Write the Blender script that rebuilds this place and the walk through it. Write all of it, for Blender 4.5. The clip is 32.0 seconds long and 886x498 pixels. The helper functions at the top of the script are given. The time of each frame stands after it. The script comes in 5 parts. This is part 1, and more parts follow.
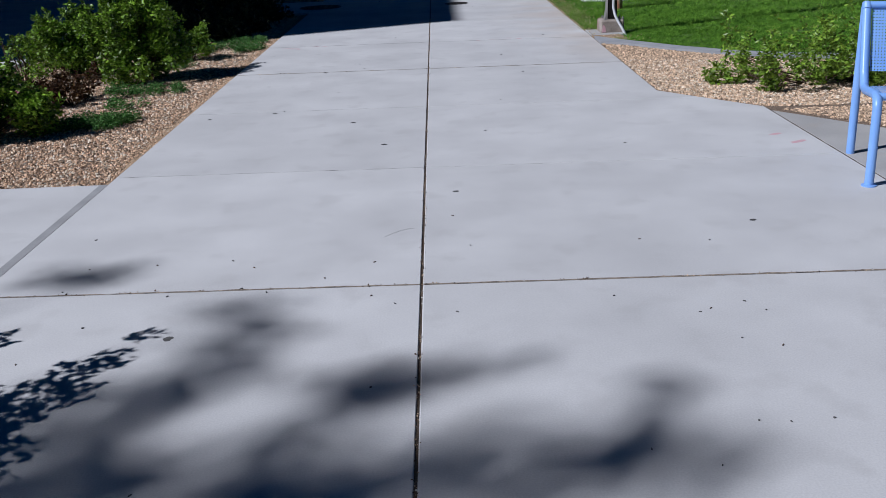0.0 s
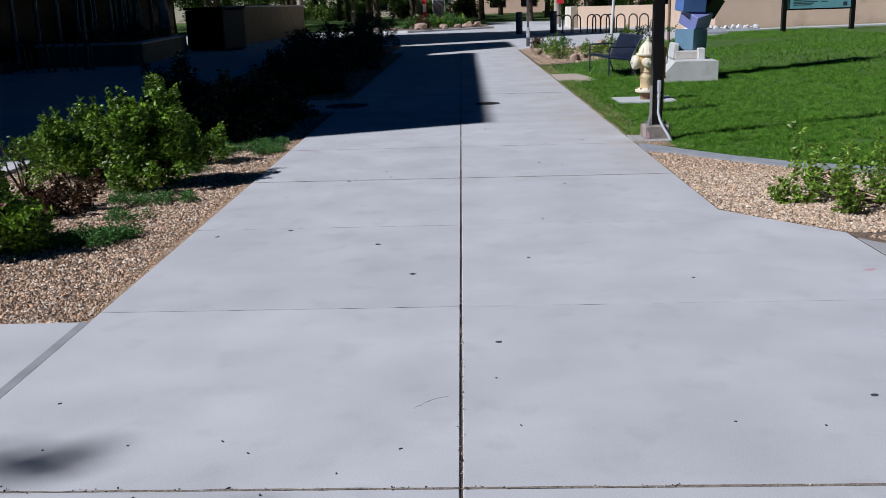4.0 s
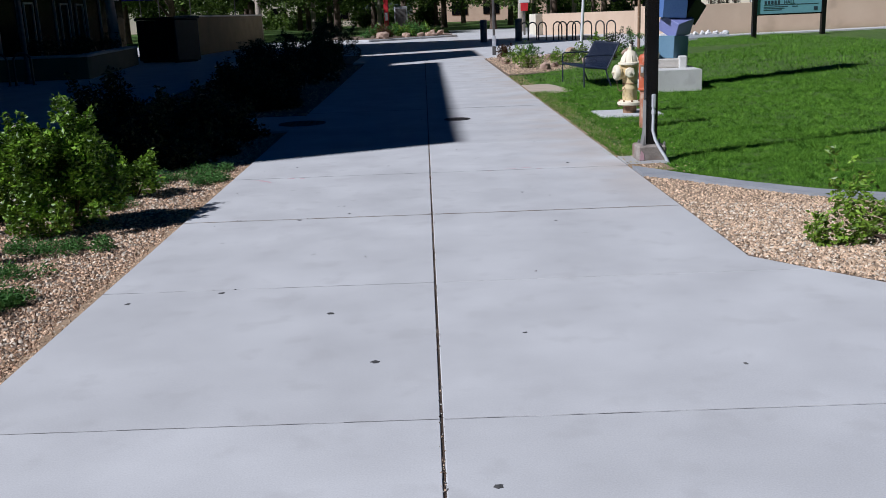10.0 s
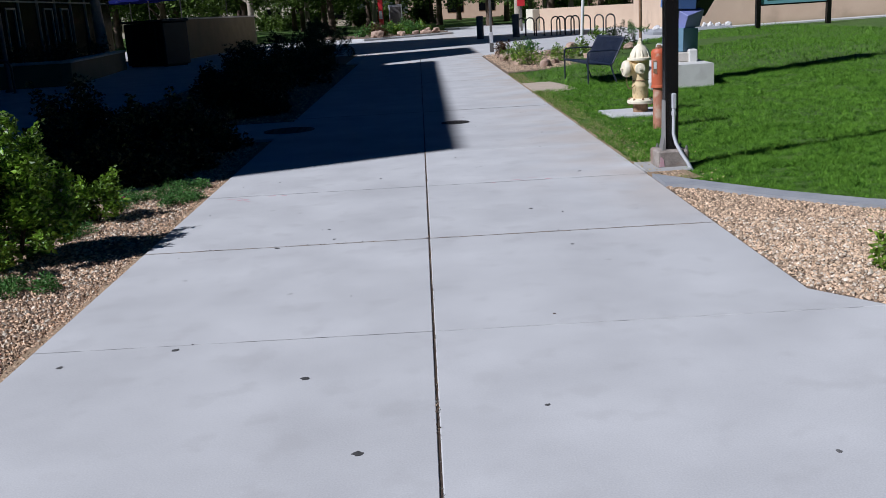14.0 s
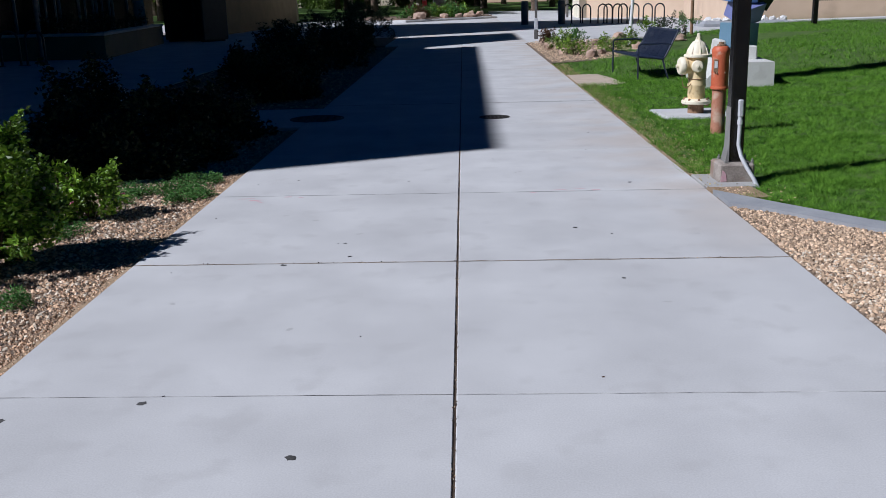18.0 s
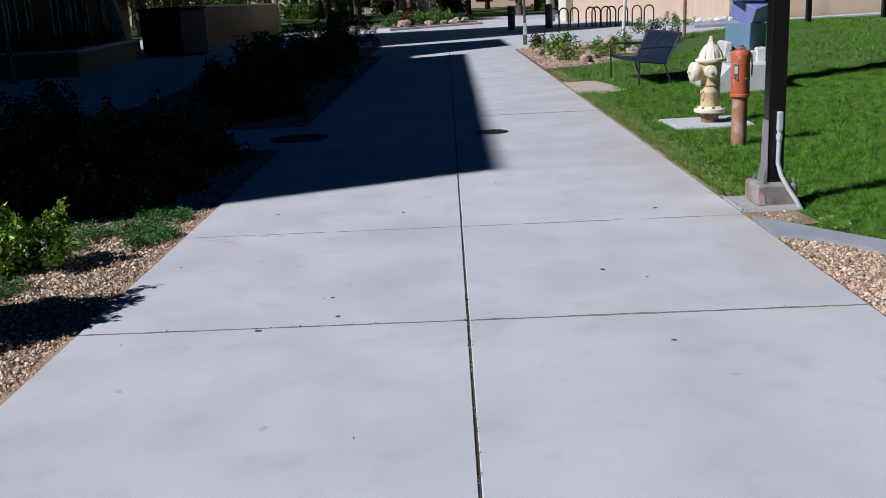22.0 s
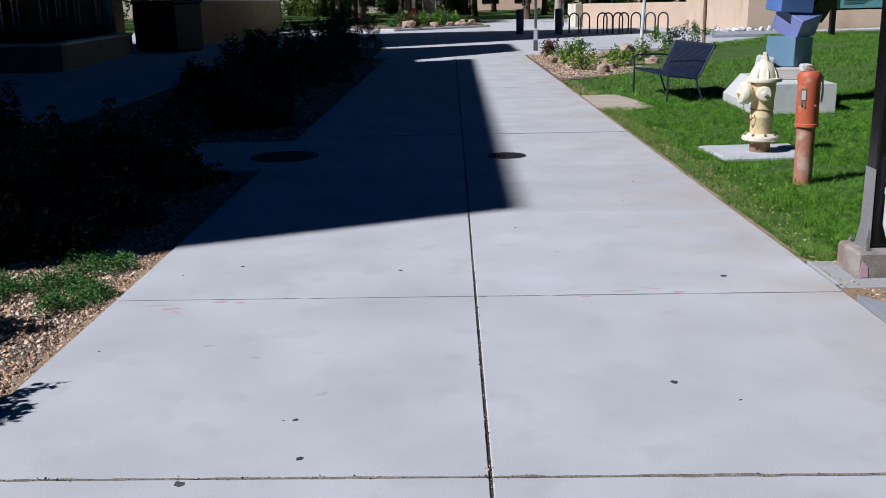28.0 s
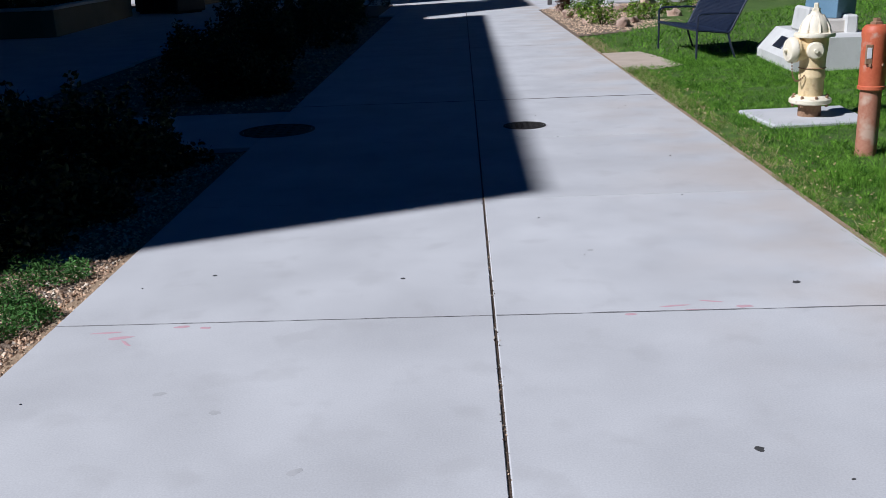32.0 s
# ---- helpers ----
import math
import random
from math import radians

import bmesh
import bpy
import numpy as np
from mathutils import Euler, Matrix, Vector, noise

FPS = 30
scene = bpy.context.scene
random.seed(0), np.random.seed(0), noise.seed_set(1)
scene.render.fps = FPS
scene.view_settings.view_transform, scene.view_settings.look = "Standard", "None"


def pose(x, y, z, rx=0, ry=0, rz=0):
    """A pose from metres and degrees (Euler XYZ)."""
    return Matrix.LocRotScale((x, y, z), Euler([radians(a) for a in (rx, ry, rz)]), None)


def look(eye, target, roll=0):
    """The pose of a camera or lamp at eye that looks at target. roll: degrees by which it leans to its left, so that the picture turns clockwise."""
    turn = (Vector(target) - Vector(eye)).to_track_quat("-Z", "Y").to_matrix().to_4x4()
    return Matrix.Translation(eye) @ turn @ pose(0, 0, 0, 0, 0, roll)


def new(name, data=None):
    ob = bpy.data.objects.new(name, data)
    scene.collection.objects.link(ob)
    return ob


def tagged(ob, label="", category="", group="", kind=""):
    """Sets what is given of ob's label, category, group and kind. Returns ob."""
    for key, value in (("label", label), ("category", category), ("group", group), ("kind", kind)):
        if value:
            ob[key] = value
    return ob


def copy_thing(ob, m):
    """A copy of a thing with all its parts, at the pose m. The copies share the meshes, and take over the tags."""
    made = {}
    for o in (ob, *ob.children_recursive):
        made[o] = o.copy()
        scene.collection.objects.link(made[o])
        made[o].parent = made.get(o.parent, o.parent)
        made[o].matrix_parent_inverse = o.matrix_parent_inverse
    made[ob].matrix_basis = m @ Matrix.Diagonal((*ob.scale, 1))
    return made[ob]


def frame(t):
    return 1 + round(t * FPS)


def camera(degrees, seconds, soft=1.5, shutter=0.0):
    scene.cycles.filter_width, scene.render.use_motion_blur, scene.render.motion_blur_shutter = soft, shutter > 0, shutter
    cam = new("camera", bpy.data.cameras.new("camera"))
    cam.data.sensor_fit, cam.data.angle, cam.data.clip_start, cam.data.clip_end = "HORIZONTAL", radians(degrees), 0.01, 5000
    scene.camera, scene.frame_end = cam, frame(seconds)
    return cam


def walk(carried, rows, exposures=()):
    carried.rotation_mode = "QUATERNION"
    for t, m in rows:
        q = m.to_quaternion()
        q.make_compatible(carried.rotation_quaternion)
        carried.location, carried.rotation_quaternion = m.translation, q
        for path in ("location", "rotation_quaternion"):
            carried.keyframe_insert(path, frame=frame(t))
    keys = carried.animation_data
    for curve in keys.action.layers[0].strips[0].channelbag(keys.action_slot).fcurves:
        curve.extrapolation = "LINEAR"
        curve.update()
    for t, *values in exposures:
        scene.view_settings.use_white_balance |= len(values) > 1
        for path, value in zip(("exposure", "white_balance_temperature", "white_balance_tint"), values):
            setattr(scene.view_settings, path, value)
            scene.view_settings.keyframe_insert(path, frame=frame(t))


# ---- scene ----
cam = camera(49.7, 32.0, soft=0.6)
PATH = [
    (0, (0.107, 0.583, 1.434), (0.099, 2.466, 0.761), -2.3),
    (0.5, (0.06, 0.7, 1.445), (0.043, 2.609, 0.847), -3.1),
    (1, (-0.026, 0.826, 1.441), (-0.01, 2.74, 0.859), -3.4),
    (1.5, (-0.044, 0.918, 1.448), (-0.008, 2.817, 0.82), -2.3),
    (2, (0.008, 1.063, 1.441), (0.008, 2.962, 0.815), -2.2),
    (2.5, (0.077, 1.18, 1.451), (0.034, 3.066, 0.788), -2.5),
    (3, (0.078, 1.253, 1.449), (-0.014, 3.155, 0.84), -1.7),
    (3.5, (0.03, 1.354, 1.453), (-0.021, 3.28, 0.917), -1.7),
    (5.5, (0.069, 1.852, 1.47), (0.006, 3.797, 1.007), -2.2),
    (6, (0.07, 1.956, 1.455), (0.001, 3.896, 0.974), -2.4),
    (6.5, (0.005, 2.091, 1.447), (-0.017, 4.046, 1.029), -2.4),
    (7, (-0.049, 2.176, 1.447), (-0.034, 4.122, 0.987), -2.5),
    (7.5, (-0.05, 2.244, 1.458), (-0.027, 4.179, 0.953), -2.0),
    (8, (0.004, 2.393, 1.436), (0.014, 4.347, 1.009), -2.5),
    (8.5, (0.082, 2.515, 1.46), (0.058, 4.459, 0.99), -2.1),
    (9, (0.108, 2.587, 1.447), (0.086, 4.527, 0.963), -2.5),
    (9.5, (0.06, 2.682, 1.455), (0.039, 4.626, 0.984), -2.3),
    (10, (-0.008, 2.8, 1.435), (0.014, 4.741, 0.955), -2.2),
    (10.5, (-0.034, 2.915, 1.46), (-0.035, 4.848, 0.949), -1.7),
    (11, (0.007, 3.092, 1.442), (-0.033, 5.033, 0.962), -1.6),
    (11.5, (0.073, 3.204, 1.459), (0.002, 5.143, 0.975), -2.0),
    (12, (0.072, 3.278, 1.448), (-0.01, 5.208, 0.931), -2.4),
    (12.5, (0.033, 3.382, 1.454), (-0.005, 5.329, 0.995), -2.2),
    (13, (-0.025, 3.496, 1.453), (-0.049, 5.446, 1.007), -2.5),
    (13.5, (-0.012, 3.573, 1.469), (0.031, 5.502, 0.945), -3.0),
    (14, (0.019, 3.727, 1.411), (0.04, 5.668, 0.926), -3.4),
    (14.5, (0.082, 3.851, 1.439), (0.069, 5.773, 0.886), -2.6),
    (16.5, (-0.088, 4.217, 1.436), (-0.077, 6.139, 0.883), -2.3),
    (17, (-0.085, 4.336, 1.409), (-0.072, 6.261, 0.868), -2.4),
    (17.5, (-0.006, 4.464, 1.419), (-0.021, 6.399, 0.915), -2.2),
    (18, (0.058, 4.555, 1.44), (0.006, 6.487, 0.924), -1.5),
    (18.5, (0.018, 4.677, 1.418), (-0.025, 6.619, 0.939), -1.8),
    (19, (-0.035, 4.82, 1.445), (-0.081, 6.759, 0.959), -1.9),
    (19.5, (-0.087, 4.923, 1.44), (-0.113, 6.858, 0.936), -1.4),
    (20, (-0.048, 5.026, 1.43), (-0.073, 6.968, 0.953), -2.3),
    (20.5, (0.005, 5.177, 1.44), (0.005, 7.121, 0.968), -1.8),
    (21, (0.055, 5.27, 1.441), (0.019, 7.197, 0.907), -2.2),
    (21.5, (0.014, 5.386, 1.423), (-0.023, 7.318, 0.907), -2.2),
    (22, (-0.035, 5.49, 1.434), (-0.065, 7.426, 0.93), -2.9),
    (22.5, (-0.07, 5.566, 1.428), (-0.067, 7.503, 0.931), -1.8),
    (23, (-0.049, 5.672, 1.421), (-0.024, 7.596, 0.872), -1.9),
    (23.5, (0.002, 5.825, 1.423), (0.013, 7.758, 0.908), -2.3),
    (24, (0.053, 5.92, 1.427), (0.032, 7.843, 0.877), -2.5),
    (24.5, (0.028, 6.056, 1.41), (0.001, 7.98, 0.865), -2.5),
    (25, (-0.035, 6.184, 1.446), (0.012, 8.113, 0.919), -3.3),
    (25.5, (-0.062, 6.276, 1.438), (0.055, 8.19, 0.868), -2.7),
    (26, (-0.033, 6.386, 1.431), (0.073, 8.291, 0.832), -2.5),
    (26.5, (0.001, 6.585, 1.435), (-0.039, 8.52, 0.931), -0.8),
    (28.5, (-0.113, 7.066, 1.438), (-0.126, 9.002, 0.936), -1.7),
    (29, (-0.056, 7.187, 1.411), (-0.045, 9.114, 0.874), -1.7),
    (29.5, (0.026, 7.324, 1.425), (0.03, 9.254, 0.902), -1.8),
    (30, (0.05, 7.41, 1.426), (0.009, 9.33, 0.867), -2.2),
    (30.5, (0.031, 7.523, 1.4), (0.013, 9.445, 0.848), -2.0),
    (31, (-0.036, 7.697, 1.426), (-0.065, 9.633, 0.925), -2.2),
    (31.5, (-0.092, 7.804, 1.426), (-0.186, 9.727, 0.886), -2.0),
    (32, (-0.084, 7.9, 1.412), (-0.143, 9.811, 0.826), -2.5),
]
walk(cam, [(t, look(eye, target, roll)) for t, eye, target, roll in PATH],
     [(0, -0.33, 5700, 14), (3, -0.3, 5700, 14), (6, -0.25, 5700, 14), (23, -0.2, 5700, 14), (24.2, -0.17, 5700, 14), (25.2, -0.17, 5700, 14), (26, -0.48, 5700, 14), (27.5, -0.13, 5700, 14), (32, -0.11, 5700, 14)])

# ---- world, sun, exposure ----
SUN_AZ, SUN_EL = radians(24), radians(43)      # the way the shadows run, from +x towards +y; height of the sun
SUN_DIR = Vector((math.cos(SUN_EL) * math.cos(SUN_AZ), math.cos(SUN_EL) * math.sin(SUN_AZ), -math.sin(SUN_EL)))
world = bpy.data.worlds.new("sky")
scene.world = world
world.use_nodes = True
sky = world.node_tree.nodes.new("ShaderNodeTexSky")
sky.sky_type, sky.sun_disc, sky.sun_elevation, sky.sun_rotation = "NISHITA", False, SUN_EL, radians(246)
sky.dust_density, sky.ozone_density = 0.0, 10.0
background = world.node_tree.nodes["Background"]
background.inputs["Strength"].default_value = 0.0125
deeper = world.node_tree.nodes.new("ShaderNodeHueSaturation")         # sky colour saturated so that the shade turns a deeper blue
deeper.inputs["Saturation"].default_value, deeper.inputs["Hue"].default_value = 1.75, 0.512
world.node_tree.links.new(sky.outputs[0], deeper.inputs["Color"])
world.node_tree.links.new(deeper.outputs[0], background.inputs["Color"])
sun = new("sun", bpy.data.lights.new("sun", "SUN"))
sun.data.energy, sun.data.angle, sun.data.color = 5.0, radians(0.53), (1.0, 0.98, 0.95)
sun.matrix_world = look((-30, -14, 30), Vector((-30, -14, 30)) + SUN_DIR)


# ---- materials ----
def material(name, low, high, rough=0.85, scale=3.0, fine=60.0, bump=0.15, metal=0.0, spread=0.0, fine_mix=0.35, stain=None, island=False, depth=0.01, spec=0.5):
    """Two scales of noise between two colours, fine relief, and a step from object to object."""
    m = bpy.data.materials.new(name)
    m.use_nodes = True
    n, l = m.node_tree.nodes, m.node_tree.links
    bsdf = n["Principled BSDF"]
    place = n.new("ShaderNodeNewGeometry")
    big, small = n.new("ShaderNodeTexNoise"), n.new("ShaderNodeTexNoise")
    big.inputs["Scale"].default_value, big.inputs["Detail"].default_value = scale, 5
    small.inputs["Scale"].default_value, small.inputs["Detail"].default_value = fine, 3
    for t in (big, small):
        l.new(place.outputs["Position"], t.inputs["Vector"])
    both = n.new("ShaderNodeMix")
    both.inputs["Factor"].default_value = fine_mix
    l.new(big.outputs["Fac"], both.inputs[2]), l.new(small.outputs["Fac"], both.inputs[3])
    fac = both.outputs[0]
    ramp = n.new("ShaderNodeValToRGB")
    ramp.color_ramp.elements[0].position, ramp.color_ramp.elements[1].position = 0.32, 0.68
    ramp.color_ramp.elements[0].color, ramp.color_ramp.elements[1].color = (*low, 1), (*high, 1)
    l.new(fac, ramp.inputs["Fac"])
    colour = ramp.outputs["Color"]
    if stain:
        shade, level, size, cut = stain
        spots = n.new("ShaderNodeTexNoise")
        spots.inputs["Scale"].default_value, spots.inputs["Detail"].default_value = size, 4
        l.new(place.outputs["Position"], spots.inputs["Vector"])
        step = n.new("ShaderNodeMapRange")
        step.inputs["From Min"].default_value, step.inputs["From Max"].default_value = cut, cut + 0.12
        step.inputs["To Max"].default_value = level
        l.new(spots.outputs["Fac"], step.inputs["Value"])
        over = n.new("ShaderNodeMix")
        over.data_type = "RGBA"
        over.inputs["B"].default_value = (*shade, 1)
        l.new(step.outputs[0], over.inputs["Factor"]), l.new(colour, over.inputs["A"])
        colour = over.outputs["Result"]
    if spread:
        vary = n.new("ShaderNodeHueSaturation")
        source = place.outputs["Random Per Island"] if island else n.new("ShaderNodeObjectInfo").outputs["Random"]
        value = n.new("ShaderNodeMapRange")
        value.inputs["To Min"].default_value, value.inputs["To Max"].default_value = 1 - spread, 1 + spread
        l.new(source, value.inputs["Value"]), l.new(value.outputs[0], vary.inputs["Value"]), l.new(colour, vary.inputs["Color"])
        colour = vary.outputs["Color"]
    l.new(colour, bsdf.inputs["Base Color"])
    bsdf.inputs["Roughness"].default_value, bsdf.inputs["Metallic"].default_value = rough, metal
    bsdf.inputs["Specular IOR Level"].default_value = spec
    if bump:
        relief = n.new("ShaderNodeBump")
        relief.inputs["Strength"].default_value, relief.inputs["Distance"].default_value = bump, depth
        l.new(small.outputs["Fac"], relief.inputs["Height"]), l.new(relief.outputs["Normal"], bsdf.inputs["Normal"])
    return m


def leafy(name, low, high, spread=0.35, rough=0.5, spec=0.3, scale=7):
    m = material(name, low, high, rough=rough, scale=scale, fine=40, bump=0.0, spread=spread, island=True, spec=spec)
    n, l = m.node_tree.nodes, m.node_tree.links
    bsdf = n["Principled BSDF"]
    through_leaf, add = n.new("ShaderNodeBsdfTranslucent"), n.new("ShaderNodeMixShader")
    l.new(bsdf.inputs["Base Color"].links[0].from_socket, through_leaf.inputs["Color"])
    add.inputs["Fac"].default_value = 0.14
    l.new(bsdf.outputs[0], add.inputs[1]), l.new(through_leaf.outputs[0], add.inputs[2])
    l.new(add.outputs[0], n["Material Output"].inputs["Surface"])
    return m


CONCRETE = material("concrete", (0.475, 0.47, 0.465), (0.635, 0.63, 0.62), 0.9, 1.7, 150, 0.03, spread=0.03, fine_mix=0.42,
                    stain=((0.44, 0.43, 0.42), 0.32, 4.5, 0.56))


def rusty_edge(m):
    """Tan mineral staining from the lawn sprinklers, strongest at the walk's lawn side and broken up by noise."""
    n, l = m.node_tree.nodes, m.node_tree.links
    place, parts, spots = n.new("ShaderNodeNewGeometry"), n.new("ShaderNodeSeparateXYZ"), n.new("ShaderNodeTexNoise")
    spots.inputs["Scale"].default_value, spots.inputs["Detail"].default_value = 1.4, 5
    l.new(place.outputs["Position"], parts.inputs[0]), l.new(place.outputs["Position"], spots.inputs["Vector"])
    value = None
    for source, lo, hi in ((parts.outputs["X"], 0.7, 1.85), (parts.outputs["X"], 1.95, 1.9), (parts.outputs["Y"], 9.0, 11.5), (spots.outputs["Fac"], 0.38, 0.62)):
        step = n.new("ShaderNodeMapRange")
        step.inputs["From Min"].default_value, step.inputs["From Max"].default_value = lo, hi
        l.new(source, step.inputs["Value"])
        if value is None:
            value = step.outputs[0]
        else:
            both = n.new("ShaderNodeMath")
            both.operation = "MULTIPLY"
            l.new(value, both.inputs[0]), l.new(step.outputs[0], both.inputs[1])
            value = both.outputs[0]
    soft = n.new("ShaderNodeMath")
    soft.operation = "MULTIPLY"
    soft.inputs[1].default_value = 0.55
    l.new(value, soft.inputs[0])
    over = n.new("ShaderNodeMix")
    over.data_type = "RGBA"
    over.inputs["B"].default_value = (0.50, 0.41, 0.33, 1)
    base = n["Principled BSDF"].inputs["Base Color"]
    l.new(soft.outputs[0], over.inputs["Factor"]), l.new(base.links[0].from_socket, over.inputs["A"])
    l.new(over.outputs["Result"], base)


rusty_edge(CONCRETE)
CONCRETE_PAD = material("pad_concrete", (0.34, 0.33, 0.32), (0.46, 0.45, 0.43), 0.92, 2.5, 120, 0.2, spread=0.03, stain=((0.40, 0.31, 0.22), 0.35, 1.6, 0.58))
SOIL = material("dry_tan_soil", (0.24, 0.16, 0.09), (0.43, 0.31, 0.20), 0.97, 4, 70, 0.7, fine_mix=0.5, depth=0.012)
KERB = material("kerb_concrete", (0.26, 0.27, 0.29), (0.38, 0.39, 0.40), 0.92, 4, 100, 0.25)
PLINTH = material("plinth_concrete", (0.56, 0.55, 0.51), (0.70, 0.69, 0.65), 0.9, 3, 90, 0.25, stain=((0.45, 0.43, 0.40), 0.4, 4, 0.58))
STEP = material("beige_concrete", (0.50, 0.46, 0.40), (0.66, 0.61, 0.54), 0.93, 6, 90, 0.3)
PINK_SLAB = material("pink_slab", (0.46, 0.37, 0.28), (0.58, 0.48, 0.38), 0.93, 3, 80, 0.3)
FILLER = material("joint_debris", (0.010, 0.007, 0.006), (0.13, 0.085, 0.055), 0.95, 30, 190, 0.6, fine_mix=0.6)
SAWN = material("sawn_joint", (0.18, 0.17, 0.16), (0.62, 0.61, 0.59), 0.95, 6, 60, 0.3, fine_mix=0.5)
DARK_SAWN = material("dark_sawn_joint", (0.05, 0.048, 0.046), (0.42, 0.41, 0.40), 0.95, 9, 60, 0.3, fine_mix=0.5)
CRACK_FILL = material("cross_joint_grit", (0.06, 0.045, 0.035), (0.44, 0.37, 0.29), 0.95, 26, 130, 0.5, fine_mix=0.55)
SEALANT = material("joint_sealant", (0.27, 0.27, 0.27), (0.38, 0.38, 0.38), 0.8, 6, 80, 0.2)
STAIN = material("gum_stain", (0.05, 0.05, 0.05), (0.12, 0.115, 0.11), 0.85, 30, 160, 0.2, spread=0.4)
FAINT = material("worn_stain", (0.42, 0.415, 0.405), (0.50, 0.49, 0.48), 0.9, 20, 120, 0.1)
PINK = material("pink_marking_paint", (0.62, 0.31, 0.35), (0.56, 0.43, 0.44), 0.9, 60, 160, 0.0, fine_mix=0.5)
IRON = material("cast_iron", (0.035, 0.032, 0.03), (0.09, 0.08, 0.07), 0.6, 12, 90, 0.5, metal=0.6)
EARTH = material("earth", (0.16, 0.105, 0.065), (0.27, 0.19, 0.12), 0.97, 1.5, 60, 0.6, depth=0.02)
GRAVEL_BED = material("gravel_bed", (0.11, 0.075, 0.05), (0.34, 0.25, 0.18), 0.95, 18, 75, 1.0, fine_mix=0.6, depth=0.02)
STONES = material("gravel_stones", (0.34, 0.20, 0.11), (0.66, 0.49, 0.34), 0.9, 40, 90, 0.2, spread=0.65, island=True)
WHITE_STONES = material("white_gravel_stones", (0.58, 0.48, 0.36), (0.80, 0.71, 0.58), 0.9, 40, 90, 0.2, spread=0.3, island=True)
PALE_STONES = material("pale_gravel_stones", (0.38, 0.25, 0.15), (0.66, 0.50, 0.35), 0.9, 40, 90, 0.2, spread=0.6, island=True)
ROCK = material("landscape_rock", (0.32, 0.19, 0.13), (0.60, 0.45, 0.35), 0.95, 6, 30, 0.8, spread=0.2, depth=0.03)
PALE_ROCK = material("white_rock", (0.72, 0.70, 0.67), (0.85, 0.83, 0.80), 0.95, 4, 30, 0.6, spread=0.1, depth=0.02)
TURF = material("turf", (0.045, 0.10, 0.012), (0.12, 0.21, 0.03), 0.95, 2.2, 70, 1.0, fine_mix=0.5, stain=((0.17, 0.15, 0.05), 0.45, 1.1, 0.6), depth=0.03)
GRASS = leafy("grass_blades", (0.036, 0.115, 0.013), (0.225, 0.44, 0.048), 0.36, 0.72, 0.10, 11)
for point, at in zip(GRASS.node_tree.nodes["Color Ramp"].color_ramp.elements, (0.39, 0.62)):
    point.position = at
ROSE_LEAF = leafy("rose_leaves", (0.024, 0.066, 0.006), (0.25, 0.42, 0.03), 0.65, 0.4, 0.4, 11)
SPRAWL_LEAF = leafy("sprawling_leaves", (0.07, 0.14, 0.012), (0.26, 0.40, 0.04), 0.55, 0.42, 0.4)
# leaf colour lowered to near black, so it carries deep shade
SHADE_DARK_LEAF = leafy("shade_darkened_leaves", (0.010, 0.018, 0.006), (0.026, 0.045, 0.014), 0.35)
COVER_LEAF = leafy("ground_cover_leaves", (0.045, 0.13, 0.028), (0.11, 0.25, 0.055), 0.5, 0.6, 0.2)
RED_LEAF = leafy("reddish_leaves", (0.055, 0.018, 0.011), (0.105, 0.06, 0.02), 0.5)
TREE_LEAF = leafy("tree_leaves", (0.022, 0.05, 0.008), (0.15, 0.23, 0.035), 0.55, scale=0.7)
DRY_LEAF = leafy("dry_leaves", (0.36, 0.28, 0.12), (0.55, 0.46, 0.26), 0.4, 0.7, 0.2)
PETAL = material("rose_petals", (0.65, 0.60, 0.52), (0.75, 0.70, 0.62), 0.7, 20, 60, 0.0)
PINK_PETAL = material("pink_petals", (0.55, 0.12, 0.22), (0.62, 0.25, 0.32), 0.7, 20, 60, 0.0)
BARK = material("bark", (0.075, 0.05, 0.035), (0.17, 0.12, 0.085), 0.95, 6, 40, 1.0, depth=0.03)
PALE_BARK = material("pale_bark", (0.36, 0.30, 0.24), (0.52, 0.45, 0.37), 0.95, 5, 40, 0.8, depth=0.03)
TWIG = material("twigs", (0.055, 0.032, 0.02), (0.11, 0.065, 0.04), 0.9, 12, 60, 0.3)
BRONZE = material("dark_bronze_paint", (0.004, 0.0038, 0.0036), (0.010, 0.009, 0.0085), 0.27, 8, 120, 0.06, spec=0.45)
# rust stains over a base darkened to carry the shade on the front
FOOTING = material("stained_shaded_footing", (0.20, 0.165, 0.14), (0.42, 0.37, 0.32), 0.93, 9, 90, 0.3, stain=((0.26, 0.15, 0.10), 0.6, 7, 0.55))
GREY_STEEL = material("grey_steel_plate", (0.22, 0.21, 0.20), (0.34, 0.33, 0.31), 0.5, 6, 90, 0.2, metal=0.3)
GALVANISED = material("galvanised_conduit", (0.62, 0.63, 0.65), (0.78, 0.79, 0.80), 0.42, 14, 90, 0.15, metal=0.35)
CREAM = material("cream_hydrant_paint", (0.78, 0.57, 0.29), (0.84, 0.68, 0.41), 0.5, 7, 70, 0.25, stain=((0.40, 0.22, 0.10), 0.6, 12, 0.61))
# paler copy of the cream, with the sunlit highlights in its colour
CREAM_LIT = material("sunlit_cream_paint", (0.86, 0.76, 0.55), (0.91, 0.84, 0.68), 0.5, 7, 70, 0.25, stain=((0.50, 0.34, 0.20), 0.5, 14, 0.6))
RUST = material("rusted_iron", (0.20, 0.11, 0.06), (0.36, 0.22, 0.13), 0.85, 9, 70, 0.5, stain=((0.5, 0.4, 0.28), 0.5, 7, 0.58))
